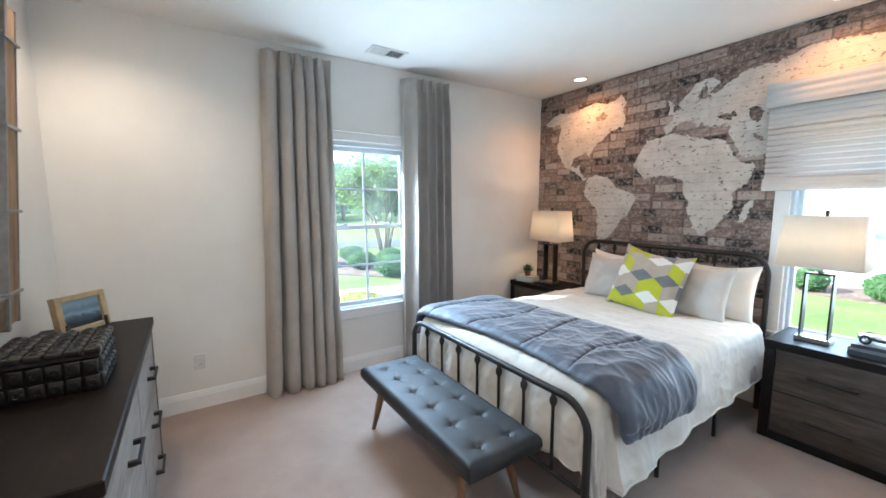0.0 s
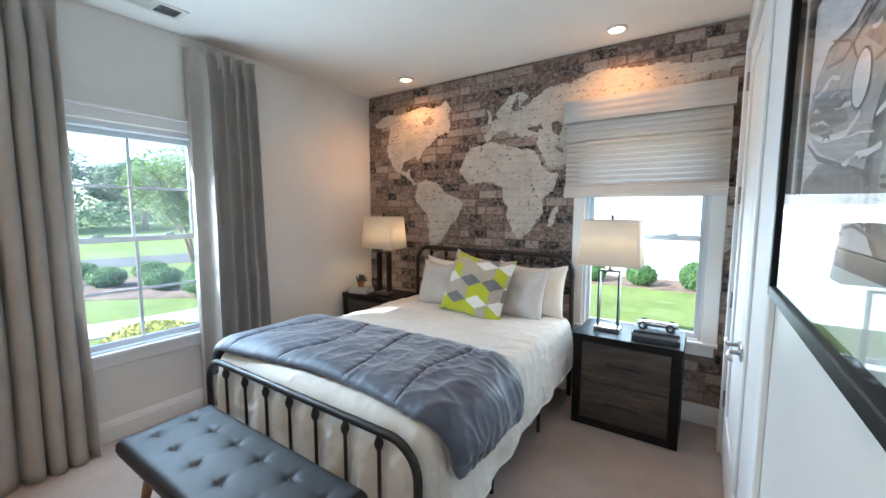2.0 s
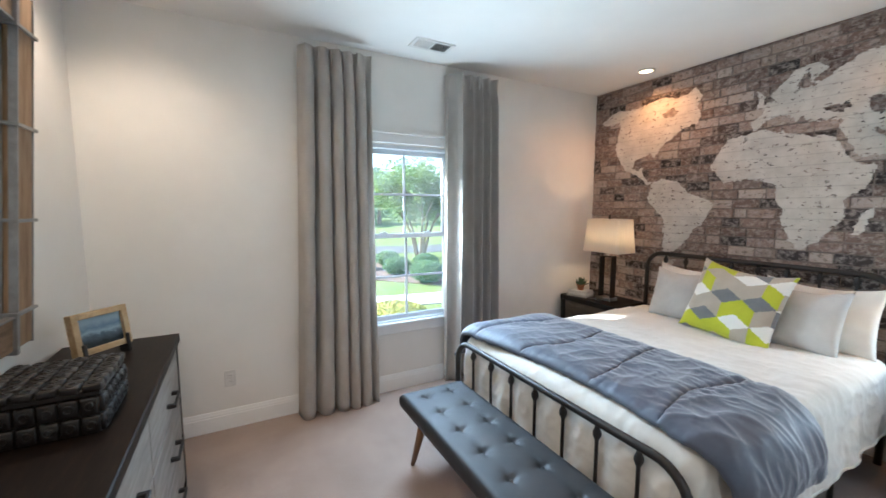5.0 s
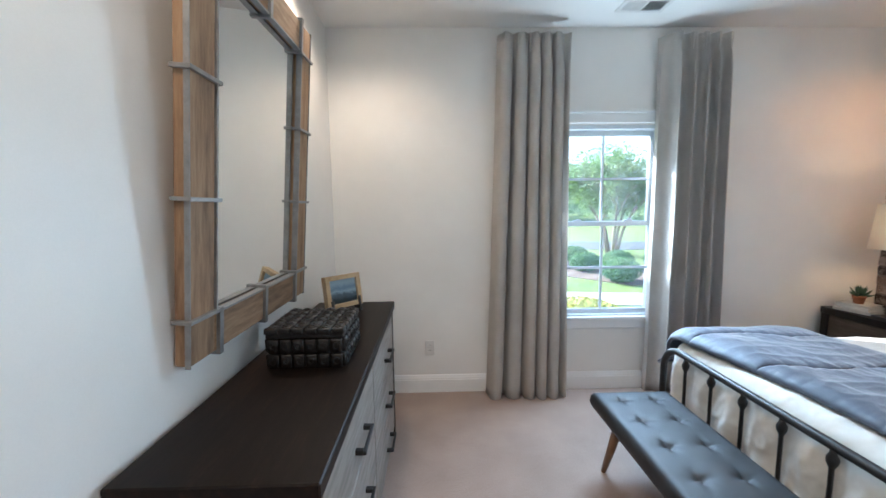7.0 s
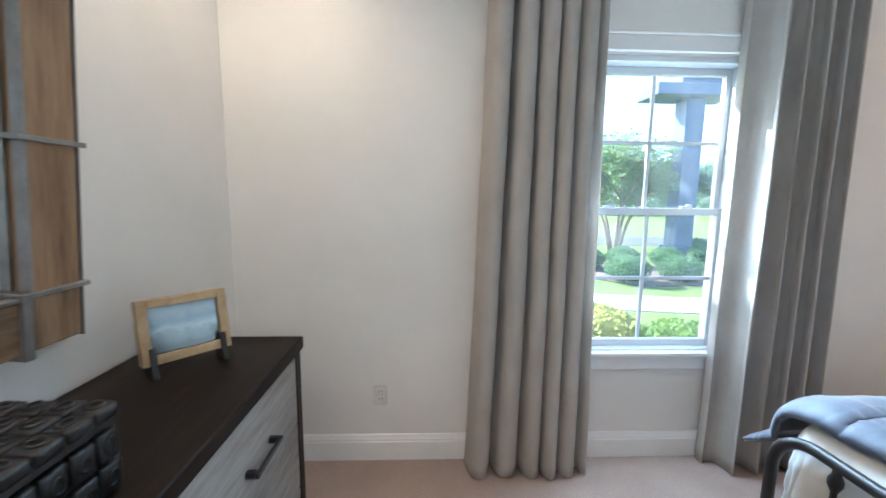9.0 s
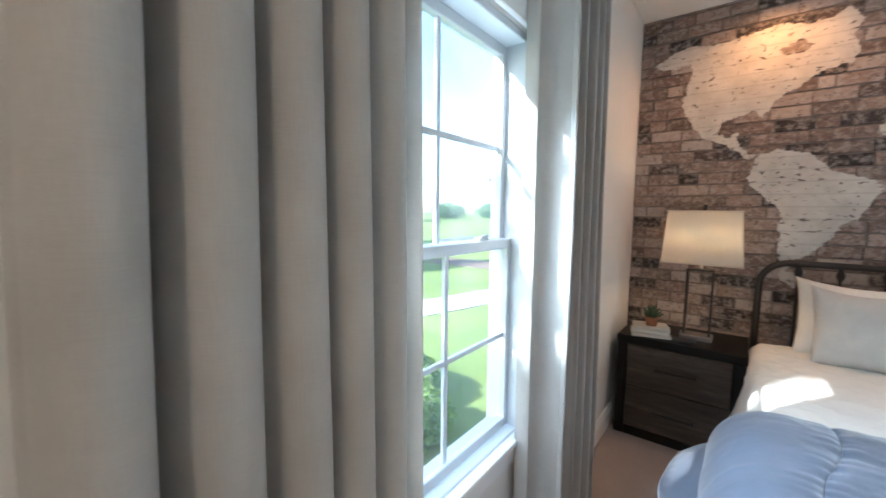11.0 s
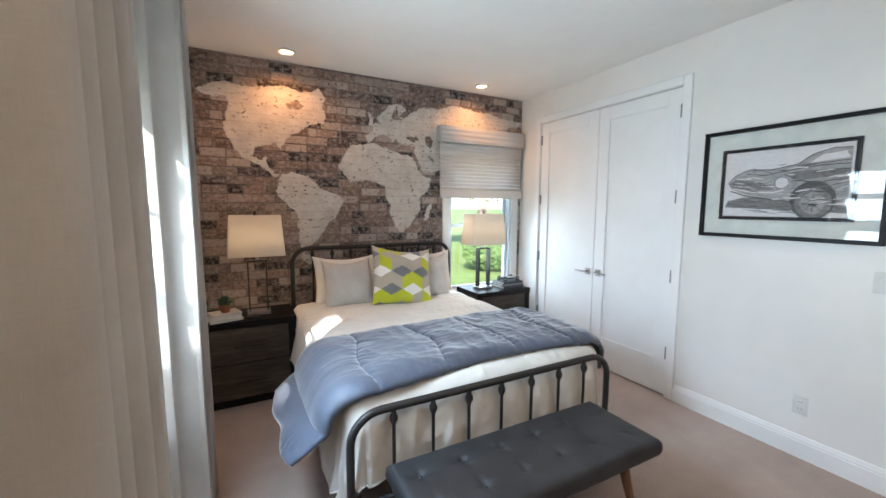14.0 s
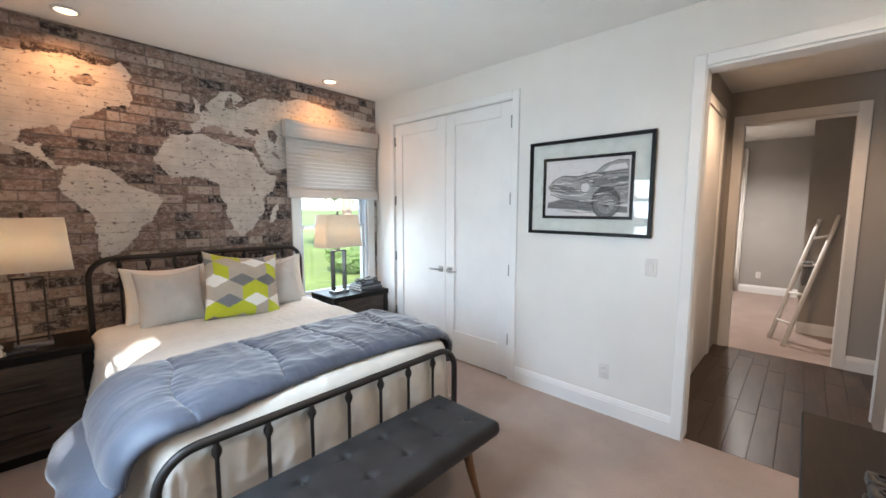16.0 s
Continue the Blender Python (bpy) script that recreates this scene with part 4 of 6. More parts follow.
def build_lamp(x, y, label):
    z = NZ
    lamp = thing("table_lamp", (x, y, z), label, "table lamp", "table lamps on the nightstands")
    part("base", boxes((x - 0.055, y - 0.085, z, x + 0.055, y + 0.085, z + 0.028), bevel=0.003), M_STEEL, lamp, "brushed metal slab base")
    for s in (-1, 1):
        part("upright", boxes((x - 0.035, y + s * 0.066 - 0.005, z + 0.028, x + 0.035, y + s * 0.066 + 0.005, z + 0.425), bevel=0.002), M_BLACKMETAL, lamp, "dark metal flat bar")
    part("crossbar", boxes((x - 0.035, y - 0.071, z + 0.4255, x + 0.035, y + 0.071, z + 0.436), bevel=0.002), M_BLACKMETAL, lamp)
    part("stem", turned(bmesh.new(), (x, y, z), [(0.012, 0.436), (0.012, 0.455), (0.007, 0.46), (0.007, 0.50), (0.016, 0.505), (0.016, 0.56), (0.010, 0.565)], 12), M_STEEL, lamp)
    part("harp", tube(bmesh.new(), [(x, y - 0.03, z + 0.51), (x, y - 0.055, z + 0.60), (x, y - 0.04, z + 0.74), (x, y, z + 0.785), (x, y + 0.04, z + 0.74), (x, y + 0.055, z + 0.60), (x, y + 0.03, z + 0.51)], 0.0025, 6), M_STEEL, lamp)
    part("finial", turned(bmesh.new(), (x, y, z), [(0.004, 0.785), (0.008, 0.79), (0.010, 0.80), (0.010, 0.822), (0.007, 0.826)], 12), M_BLACKMETAL, lamp)
    z0, z1, wy0, wy1, dx0, dx1 = z + 0.475, z + 0.79, 0.205, 0.183, 0.125, 0.105
    bm = bmesh.new()
    rings = []
    for zz, wy, dx in ((z0, wy0, dx0), (z1, wy1, dx1)):
        rr = 0.012
        pts = []
        for cx2, cy2, a0 in ((dx - rr, wy - rr, 0), (-dx + rr, wy - rr, 90), (-dx + rr, -wy + rr, 180), (dx - rr, -wy + rr, 270)):
            pts += [(x + cx2 + rr * math.cos(radians(a0 + k * 30)), y + cy2 + rr * math.sin(radians(a0 + k * 30)), zz) for k in range(4)]
        rings.append([bm.verts.new(p) for p in pts])
    for k in range(16):
        bm.faces.new((rings[0][k], rings[0][(k + 1) % 16], rings[1][(k + 1) % 16], rings[1][k])).smooth = True
    bm.normal_update()
    bmesh.ops.solidify(bm, geom=bm.faces[:], thickness=0.002)
    shade = part("shade", bm, M_LAMPSHADE, lamp, "cream rectangular fabric shade, lit")
    for zz, wy, dx in ((z0, wy0, dx0), (z1, wy1, dx1)):
        part("trim", tube(bmesh.new(), [(x - dx, y - wy, zz), (x + dx, y - wy, zz), (x + dx, y + wy, zz), (x - dx, y + wy, zz)], 0.0025, 6, True), M_LAMPSHADE, shade)
    part("spider", tube(bmesh.new(), [(x, y - wy1 + 0.002, z1 - 0.005), (x, y + wy1 - 0.002, z1 - 0.005)], 0.0025, 6), M_STEEL, shade)
    part("bulb", smooth_all(turned(bmesh.new(), (x, y, z), [(0.012, 0.565), (0.020, 0.59), (0.029, 0.62), (0.030, 0.64), (0.022, 0.665), (0.006, 0.675)], 14)), M_LAMPBULB, lamp, "lit warm bulb")
    d = bpy.data.lights.new("lamp_bulb", "POINT")
    d.energy, d.color, d.shadow_soft_size = 1.2, (1.0, 0.60, 0.30), 0.03
    lo = new("lamp_bulb", d)
    lo.location = (x + 0.045, y, z + 0.63)
    return lamp


build_lamp(3.22, 2.945, "lit table lamp with cream shade on two dark bars")
build_lamp(3.22, 0.785, "lit table lamp with cream shade before the window")


def book(x, y, z, w, d, h, turn, cover, label):
    m = Matrix.Translation((x, y, z)) @ Matrix.Rotation(turn, 4, "Z")
    b = thing("book", (x, y, z), label, "book", "stacked books")
    t = 0.003
    bm = boxes((-w / 2, -d / 2, 0, w / 2, d / 2, t), (-w / 2, -d / 2, h - t, w / 2, d / 2, h), (-w / 2, -d / 2, t, -w / 2 + t, d / 2, h - t), bevel=0.001)
    bmesh.ops.transform(bm, matrix=m, verts=bm.verts[:])
    part("cover", bm, cover, b)
    bm = boxes((-w / 2 + t + 0.0005, -d / 2 + 0.005, t + 0.0003, w / 2 - 0.005, d / 2 - 0.005, h - t - 0.0003))
    bmesh.ops.transform(bm, matrix=m, verts=bm.verts[:])
    part("pages", bm, M_PAPER, b)
    return z + h


z = NZ
z = book(3.20, 0.475, z, 0.22, 0.28, 0.026, 0.05, M_BOOKDARK, "large dark hardback book on the nightstand")
z = book(3.205, 0.475, z, 0.21, 0.27, 0.020, -0.03, M_BOOKGREY, "large grey hardback book in the stack")
car_z = book(3.20, 0.472, z, 0.20, 0.265, 0.020, 0.04, M_BOOKDARK, "large dark hardback book under the model car")
z = NZ
z = book(3.13, 3.185, z, 0.16, 0.22, 0.022, 0.25, M_BOOKWHITE, "cream book at the bottom of a small stack")
z = book(3.135, 3.185, z, 0.15, 0.21, 0.022, 0.12, M_PAPER, "cream book in a small stack")
plant_z = book(3.13, 3.185, z, 0.15, 0.20, 0.018, 0.30, M_BOOKWHITE, "cream book under the potted plant")


def build_car(x, y, z):
    """A vintage racing car model, nose along +y."""
    car = thing("model_car", (x, y, z), "silver vintage racing car model on the books", "model car")
    L = 0.24

    def hull(u, v):
        s = u
        yy = y - L / 2 + L * s
        w = 0.030 * (math.sin(math.pi * min(1, max(0.0, s * 0.93 + 0.06))) ** 0.45)
        h = 0.026 + 0.008 * math.sin(math.pi * s)
        ang = v * math.tau
        return Vector((x + w * math.cos(ang), yy, z + 0.034 + h * 0.62 * math.sin(ang)))
    bm = sheet(26, 16, hull)
    body = part("body", bm, M_CHROME, car)
    part("cockpit", smooth_all(turned(bmesh.new(), (x, y - 0.02, z + 0.044), [(0.018, 0), (0.019, 0.011), (0.015, 0.012), (0.012, 0.006)], 14)), M_RUBBER, body, "dark seat well")
    part("windscreen", boxes((x - 0.018, y + 0.002, z + 0.05, x + 0.018, y + 0.004, z + 0.066), bevel=0.001), M_GLASS, body)
    part("exhaust", tube(bmesh.new(), [(x - 0.034, y + 0.05, z + 0.04), (x - 0.036, y - 0.09, z + 0.036)], 0.004, 8), M_STEEL, body)
    for sy in (-0.078, 0.082):
        part("axle", tube(bmesh.new(), [(x - 0.056, y + sy, z + 0.026), (x + 0.056, y + sy, z + 0.026)], 0.003, 8), M_STEEL, car)
        for sx in (-1, 1):
            cx = x + sx * 0.055
            bm = bmesh.new()
            tube(bm, [(cx, y + sy + 0.0205 * math.cos(k * math.tau / 20), z + 0.0265 + 0.0205 * math.sin(k * math.tau / 20)) for k in range(20)], 0.006, 8, True)
            wheel = part("tyre", bm, M_RUBBER, car)
            bm = bmesh.new()
            for k in range(8):
                tube(bm, [(cx, y + sy, z + 0.0265), (cx, y + sy + 0.018 * math.cos(k * math.tau / 8), z + 0.0265 + 0.018 * math.sin(k * math.tau / 8))], 0.0012, 5)
            tube(bm, [(cx - 0.005, y + sy, z + 0.0265), (cx + 0.005, y + sy, z + 0.0265)], 0.005, 8)
            part("rim", bm, M_CHROME, wheel)
    return car


build_car(3.19, 0.47, car_z)


def build_plant(x, y, z):
    pl = thing("potted_plant", (x, y, z), "small green succulent in a terracotta pot on books", "plant")
    part("pot", smooth_all(turned(bmesh.new(), (x, y, z), [(0.028, 0), (0.036, 0.045), (0.040, 0.046), (0.040, 0.060), (0.035, 0.060), (0.033, 0.050)], 20)), M_TERRACOTTA, pl)
    rr = random.Random(5)
    for k in range(34):
        a, el = rr.random() * math.tau, rr.uniform(0.15, 1.4)
        ln = rr.uniform(0.045, 0.075)
        d = Vector((math.cos(a) * math.cos(el), math.sin(a) * math.cos(el), math.sin(el)))
        p0 = Vector((x, y, z + 0.05)) + d * 0.008
        tip = p0 + d * ln + Vector((0, 0, 0.012))
        bm = tube(bmesh.new(), [p0, p0 + d * ln * 0.4, p0 + d * ln * 0.75 + Vector((0, 0, 0.005)), tip], 0.005, 6, False, [0.004, 0.0075, 0.0055, 0.0008])
        part("leaf", bm, M_SUCCULENT, pl)
    return pl


build_plant(3.12, 3.18, plant_z)
tagged(part("notepad", boxes((3.08, 2.94, NZ, 3.14, 3.06, NZ + 0.012), bevel=0.002), M_BOOKDARK), "small dark notepad beside the lamp", "notepad")

# ---- curtains ----
def build_curtain(xa0, xa1, xb0, xb1, folds, phase, side, label):
    top = 2.655
    cur = thing("curtain", ((xb0 + xb1) / 2, 3.3, 0), label, "curtain", "curtains at the window")

    def fn(u, v):
        z = 0.004 + v * (top - 0.004)
        k = v ** 0.8
        x0, x1 = xb0 * (1 - k) + xa0 * k, xb1 * (1 - k) + xa1 * k
        outer = u if side < 0 else 1 - u
        ret = max(0.0, 1 - outer / 0.13)
        s = max(0.0, outer - 0.13) / 0.87
        x = x0 + (x1 - x0) * s if side < 0 else x1 - (x1 - x0) * s
        ph = (s * folds + phase) * math.tau + 0.9 * math.sin(s * 8 + phase * 7) + 0.4 * (1 - v) * math.sin(s * 5 + 2)
        amp = (0.044 + 0.020 * noise.noise(Vector((s * 3.1, phase * 5, 0.3)))) * (1 - 0.25 * v) + 0.010
        w = math.sin(ph)
        w = math.copysign(abs(w) ** 0.7, w)
        pin = max(0.0, (v - 0.92) / 0.08)
        front = 3.282 + amp * w * (1 - 0.6 * pin) + 0.008 * noise.noise(Vector((s * 4, v * 2.5, phase * 9)))
        y = front * (1 - ret) + 3.394 * ret
        x += 0.018 * math.cos(ph) * (1 - pin) * (1 - ret) + 0.006 * noise.noise(Vector((s * 3, v * 4, 5))) + side * 0.012 * math.sin(math.pi * ret)
        if side > 0:
            inner = min(1.0, max(0.0, s - 0.885) / 0.115)
            y += (3.376 - y) * inner * inner * (3 - 2 * inner)
        return Vector((x, min(y, 3.394), z))
    part("panel", sheet(190, 46, fn, 0.003), M_CURTAIN, cur)
    for i in range(5):
        p = fn((0.18 + 0.16 * i) if side < 0 else (0.82 - 0.16 * i), 1.0)
        bm = turned(bmesh.new(), (p.x, p.y - 0.006, top - 0.125), [(0.002, 0.0), (0.008, 0.02), (0.011, 0.06), (0.013, 0.123)], 8)
        part("pleat", bm, M_CURTAIN, cur)
    part("rod", tube(bmesh.new(), [(xa0 + 0.01, 3.386, top - 0.03), (xa1 - 0.01, 3.386, top - 0.03)], 0.008, 8), M_PLASTIC, cur)
    return cur


build_curtain(0.475, 0.97, 0.40, 0.995, 5.4, 0.15, -1, "floor-length grey linen curtain panel, drawn aside")
build_curtain(1.635, 2.12, 1.62, 2.17, 5.4, 0.55, 1, "floor-length grey linen curtain panel beside the window")

# ---- roman shade ----
def build_shade():
    y0, y1 = 0.122, 1.20
    sh = thing("roman_shade", (3.46, 0.63, 1.63), "white woven roman shade, half lowered", "roman shade")

    def val(u, v):
        z = 2.185 + v * 0.165
        return Vector((3.405 + 0.0022 * math.sin(v * 22), y0 + u * (y1 - y0), z))
    part("valance", sheet(4, 24, val, 0.004), M_SHADE, sh)
    part("valance_return", boxes((3.407, y1 - 0.003, 2.187, 3.494, y1, 2.35)), M_SHADE, sh)
    part("valance_return", boxes((3.407, y0, 2.187, 3.494, y0 + 0.003, 2.35)), M_SHADE, sh)
    part("headrail", boxes((3.409, y0 + 0.004, 2.325, 3.495, y1 - 0.004, 2.348), bevel=0.002), M_PLASTIC, sh)
    for k in range(13):
        za = 2.19 - k * 0.0385
        def fold(u, v, za=za):
            bow = 0.004 * math.sin(math.pi * v)
            return Vector((3.438 - bow, y0 + 0.012 + u * (y1 - y0 - 0.024), za - v * (0.0395 if k < 3 else 0.0285)))
        part("slat", sheet(3, 8, fold, 0.002), M_SHADE, sh)
    part("liner", sheet(3, 3, lambda u, v: Vector((3.446, y0 + 0.013 + u * (y1 - y0 - 0.026), 2.18 - v * 0.49))), M_SHADELINER, sh, "thin backlit fabric behind the folds")
    for k in range(3):
        z = 1.70 - k * 0.022
        part("stacked_fold", smooth_all(boxes((3.412 - 0.004 * k, y0 + 0.008, z - 0.045, 3.445, y1 - 0.008, z), bevel=0.009, segs=3)), M_SHADE, sh)
    return sh


build_shade()

# ---- dresser, box, small frame, mirror ----
def build_dresser():
    x0, x1, y0, y1, top = W + 0.018, -0.265, 1.25, 2.885, 0.867
    dr = thing("dresser", ((x0 + x1) / 2, (y0 + y1) / 2, 0), "wide dresser with dark top and greyed plank drawers", "dresser")
    part("top", boxes((x0, y0, top - 0.045, x1, y1, top), bevel=0.004), M_DRESSTOP, dr, "dark espresso wood top")
    part("side_panel", boxes((x0, y0 + 0.004, 0.0, x1 - 0.012, y0 + 0.05, top - 0.0455), bevel=0.003), M_DRESSTOP, dr)
    part("side_panel", boxes((x0, y1 - 0.05, 0.0, x1 - 0.012, y1 - 0.004, top - 0.0455), bevel=0.003), M_DRESSTOP, dr)
    part("body", boxes((x0 + 0.004, y0 + 0.052, 0.05, x1 - 0.035, y1 - 0.052, top - 0.048)), M_BLACKWOOD, dr)
    part("plinth", boxes((x0 + 0.02, y0 + 0.052, 0.0, x1 - 0.03, y1 - 0.052, 0.05)), M_BLACKWOOD, dr)
    cols, rows = 2, 3
    zlo, zhi = 0.055, top - 0.052
    wy, hz = (y1 - y0 - 0.104) / cols, (zhi - zlo) / rows
    for c in range(cols):
        for r in range(rows):
            ya, za = y0 + 0.052 + c * wy + 0.004, zlo + r * hz + 0.003
            d = part("drawer_front", boxes((x1 - 0.034, ya, za, x1 - 0.013, ya + wy - 0.008, za + hz - 0.006), bevel=0.003), M_DRESSFRONT, dr, "greyed plank drawer front")
            ym, zc = ya + wy / 2 + 0.06, za + hz * 0.5 - 0.035
            for hy in (ym,):
                part("bar_handle", boxes((x1 + 0.012, hy - 0.085, zc - 0.007, x1 + 0.024, hy + 0.085, zc + 0.007), (x1 - 0.014, hy - 0.083, zc - 0.009, x1 + 0.0135, hy - 0.065, zc + 0.009), (x1 - 0.014, hy + 0.065, zc - 0.009, x1 + 0.0135, hy + 0.083, zc + 0.009), bevel=0.002), M_BLACKMETAL, d, "black metal bar handle")
    return dr


build_dresser()
DT = 0.867


def build_carved_box():
    x0, x1, y0, y1 = -0.645, -0.345, 1.86, 2.16
    bx = thing("carved_box", ((x0 + x1) / 2, (y0 + y1) / 2, DT), "dark carved block-pattern lidded box on the dresser", "box")
    body = part("body", boxes((x0 + 0.014, y0 + 0.014, DT, x1 - 0.014, y1 - 0.014, DT + 0.115)), M_BOX, bx)
    lid = part("lid", boxes((x0 + 0.006, y0 + 0.006, DT + 0.118, x1 - 0.006, y1 - 0.006, DT + 0.140), bevel=0.003), M_BOX, bx)
    rr = random.Random(9)

    def nub(parent, c, sx, sy, sz, axis):
        bm = bmesh.new()
        box(bm, -sx, -sy, -sz, sx, sy, sz, bevel=min(sx, sy, sz) * 0.45, segs=2)
        ra, rb = rr.uniform(0.40, 0.58), rr.uniform(0.40, 0.62)
        ring = [(ra * math.cos(k * math.tau / 12), rb * math.sin(k * math.tau / 12)) for k in range(12)]
        if axis == 2:
            tube(bm, [(sx * p, sy * q, sz + 0.001) for p, q in ring], 0.0032, 5, True)
        elif axis == 1:
            tube(bm, [(sx * p, (-1 if c[1] < 2.0 else 1) * sy, sz * q) for p, q in ring], 0.0032, 5, True)
        else:
            tube(bm, [(sx, sy * p, sz * q) for p, q in ring], 0.0032, 5, True)
        bmesh.ops.transform(bm, matrix=Matrix.Translation(c) @ Euler((rr.uniform(-0.05, 0.05), rr.uniform(-0.05, 0.05), rr.uniform(-0.07, 0.07))).to_matrix().to_4x4(), verts=bm.verts[:])
        part("block", smooth_all(bm), M_BOX, parent)
    nb = 6
    for i in range(nb):
        for j in range(nb):
            st = (x1 - x0) / nb
            nub(lid, (x0 + (i + 0.5) * st, y0 + (j + 0.5) * st, DT + 0.144), st * 0.46, st * 0.46, 0.012, 2)
    for row in range(2):
        zc = DT + 0.031 + row * 0.058
        for i in range(nb):
            st = (x1 - x0 - 0.02) / nb
            for yy in (y0 + 0.012, y1 - 0.012):
                nub(body, (x0 + 0.01 + (i + 0.5) * st, yy, zc), st * 0.45, 0.012, 0.026, 1)
            for xx in (x0 + 0.012, x1 - 0.012):
                nub(body, (xx, y0 + 0.01 + (i + 0.5) * st, zc), 0.012, st * 0.45, 0.026, 0)
    return bx


build_carved_box()


def build_photo_frame():
    fr = thing("photo_frame", (-0.55, 2.62, DT), "small pale oak photo frame with a landscape print", "photo frame")
    m = Matrix.Translation((-0.52, 2.63, DT + 0.035)) @ Matrix.Rotation(radians(48), 4, "Z") @ Matrix.Rotation(radians(-9), 4, "X")

    def put(bm):
        bmesh.ops.transform(bm, matrix=m, verts=bm.verts[:])
        return bm
    w, h, t = 0.115, 0.185, 0.026
    part("frame", put(boxes((-w, -0.02, 0, -w + t, 0.02, h), (w - t, -0.02, 0, w, 0.02, h), (-w + t, -0.02, 0, w - t, 0.02, t), (-w + t, -0.02, h - t, w - t, 0.02, h), bevel=0.002)), M_OAKFRAME, fr)
    part("print", put(boxes((-w + t, -0.004, t, w - t, 0.004, h - t))), M_PRINT, fr, "blue-grey landscape print")
    part("backing", put(boxes((-w + 0.01, 0.0205, 0.01, w - 0.01, 0.024, h - 0.01))), M_BLACKWOOD, fr)
    for s in (-0.09, 0.09):
        part("stand_foot", put(boxes((s - 0.008, -0.03, -0.038, s + 0.008, 0.03, -0.001), (s - 0.008, -0.03, -0.001, s + 0.008, -0.021, 0.05), bevel=0.002)), M_BLACKMETAL, fr, "black metal foot")
    return fr


n = Nodes("landscape_print")
gz = n.add("ShaderNodeSeparateXYZ")
gc = n.add("ShaderNodeTexCoord")
n.link(gc.outputs["Generated"], gz.inputs[0])
wav = n.math("ADD", gz.outputs[2], n.math("MULTIPLY", n.noise(gc.outputs["Generated"], 5.0, 5), 0.35))
n.link(n.ramp(wav, [(0.28, (0.02, 0.03, 0.04)), (0.55, (0.10, 0.14, 0.18)), (0.66, (0.30, 0.40, 0.48)), (0.80, (0.16, 0.24, 0.33)), (1.0, (0.28, 0.38, 0.46))]), n.bsdf.inputs["Base Color"])
n.bsdf.inputs["Roughness"].default_value = 0.15
M_PRINT = n.mat
build_photo_frame()


def build_mirror():
    y0, y1, z0, z1, fw = 1.54, 2.51, 1.02, 2.33, 0.125
    xw, xf = W + 0.004, W + 0.05
    mi = thing("wall_mirror", (W, (y0 + y1) / 2, z0), "large mirror in reclaimed pine with grey metal bands", "mirror")
    part("mirror_glass", boxes((xw + 0.012, y0 + fw - 0.01, z0 + fw - 0.01, xw + 0.018, y1 - fw + 0.01, z1 - fw + 0.01)), M_MIRROR, mi, "silvered mirror")
    for r in ((y0, z0, y0 + fw, z1), (y1 - fw, z0, y1, z1), (y0 + fw + 0.001, z0, y1 - fw - 0.001, z0 + fw), (y0 + fw + 0.001, z1 - fw, y1 - fw - 0.001, z1)):
        part("plank", boxes((xw, r[0], r[1], xf, r[2], r[3]), bevel=0.005), M_RECLAIMED if r[3] - r[1] > 0.5 else M_RECLAIMED_LEVEL, mi, "reclaimed pine plank")
    e = 0.004
    for r in ((xf - 0.014, y0 - e, z0 - e, xf + 0.003, y0 - 0.0005, z1 + e), (xf - 0.014, y1 + 0.0005, z0 - e, xf + 0.003, y1 + e, z1 + e), (xf - 0.02, y0 + fw, z0 + fw, xf + 0.006, y1 - fw, z0 + fw + 0.008), (xf - 0.02, y0 + fw, z1 - fw - 0.008, xf + 0.006, y1 - fw, z1 - fw), (xf - 0.02, y1 - fw - 0.008, z0 + fw + 0.0085, xf + 0.006, y1 - fw, z1 - fw - 0.0085), (xf - 0.02, y0 + fw, z0 + fw + 0.0085, xf + 0.006, y0 + fw + 0.008, z1 - fw - 0.0085)):
        part("metal_edge", boxes(r, bevel=0.001), M_GREYMETAL, mi, "grey metal edge strip")
    for k in range(4):
        z = z0 + fw + 0.01 + k * (z1 - z0 - 2 * fw - 0.02) / 3
        for ya, yb in ((y0 - 0.014, y0 + fw + 0.02), (y1 - fw - 0.02, y1 + 0.014)):
            part("band", boxes((xw, ya, z - 0.006, xf + 0.012, yb, z + 0.006), bevel=0.001), M_GREYMETAL, mi, "grey metal band")
    for k in range(3):
        y = y0 + fw + 0.02 + k * (y1 - y0 - 2 * fw - 0.04) / 2
        for za, zb in ((z0 - 0.012, z0 + fw + 0.018), (z1 - fw - 0.018, z1 + 0.012)):
            part("band", boxes((xw, y - 0.011, za, xf + 0.012, y + 0.011, zb), bevel=0.001), M_GREYMETAL, mi, "grey metal band")
    mi.matrix_basis = mi.matrix_basis @ Matrix.Rotation(radians(4.5), 4, "Y")
    return mi


build_mirror()

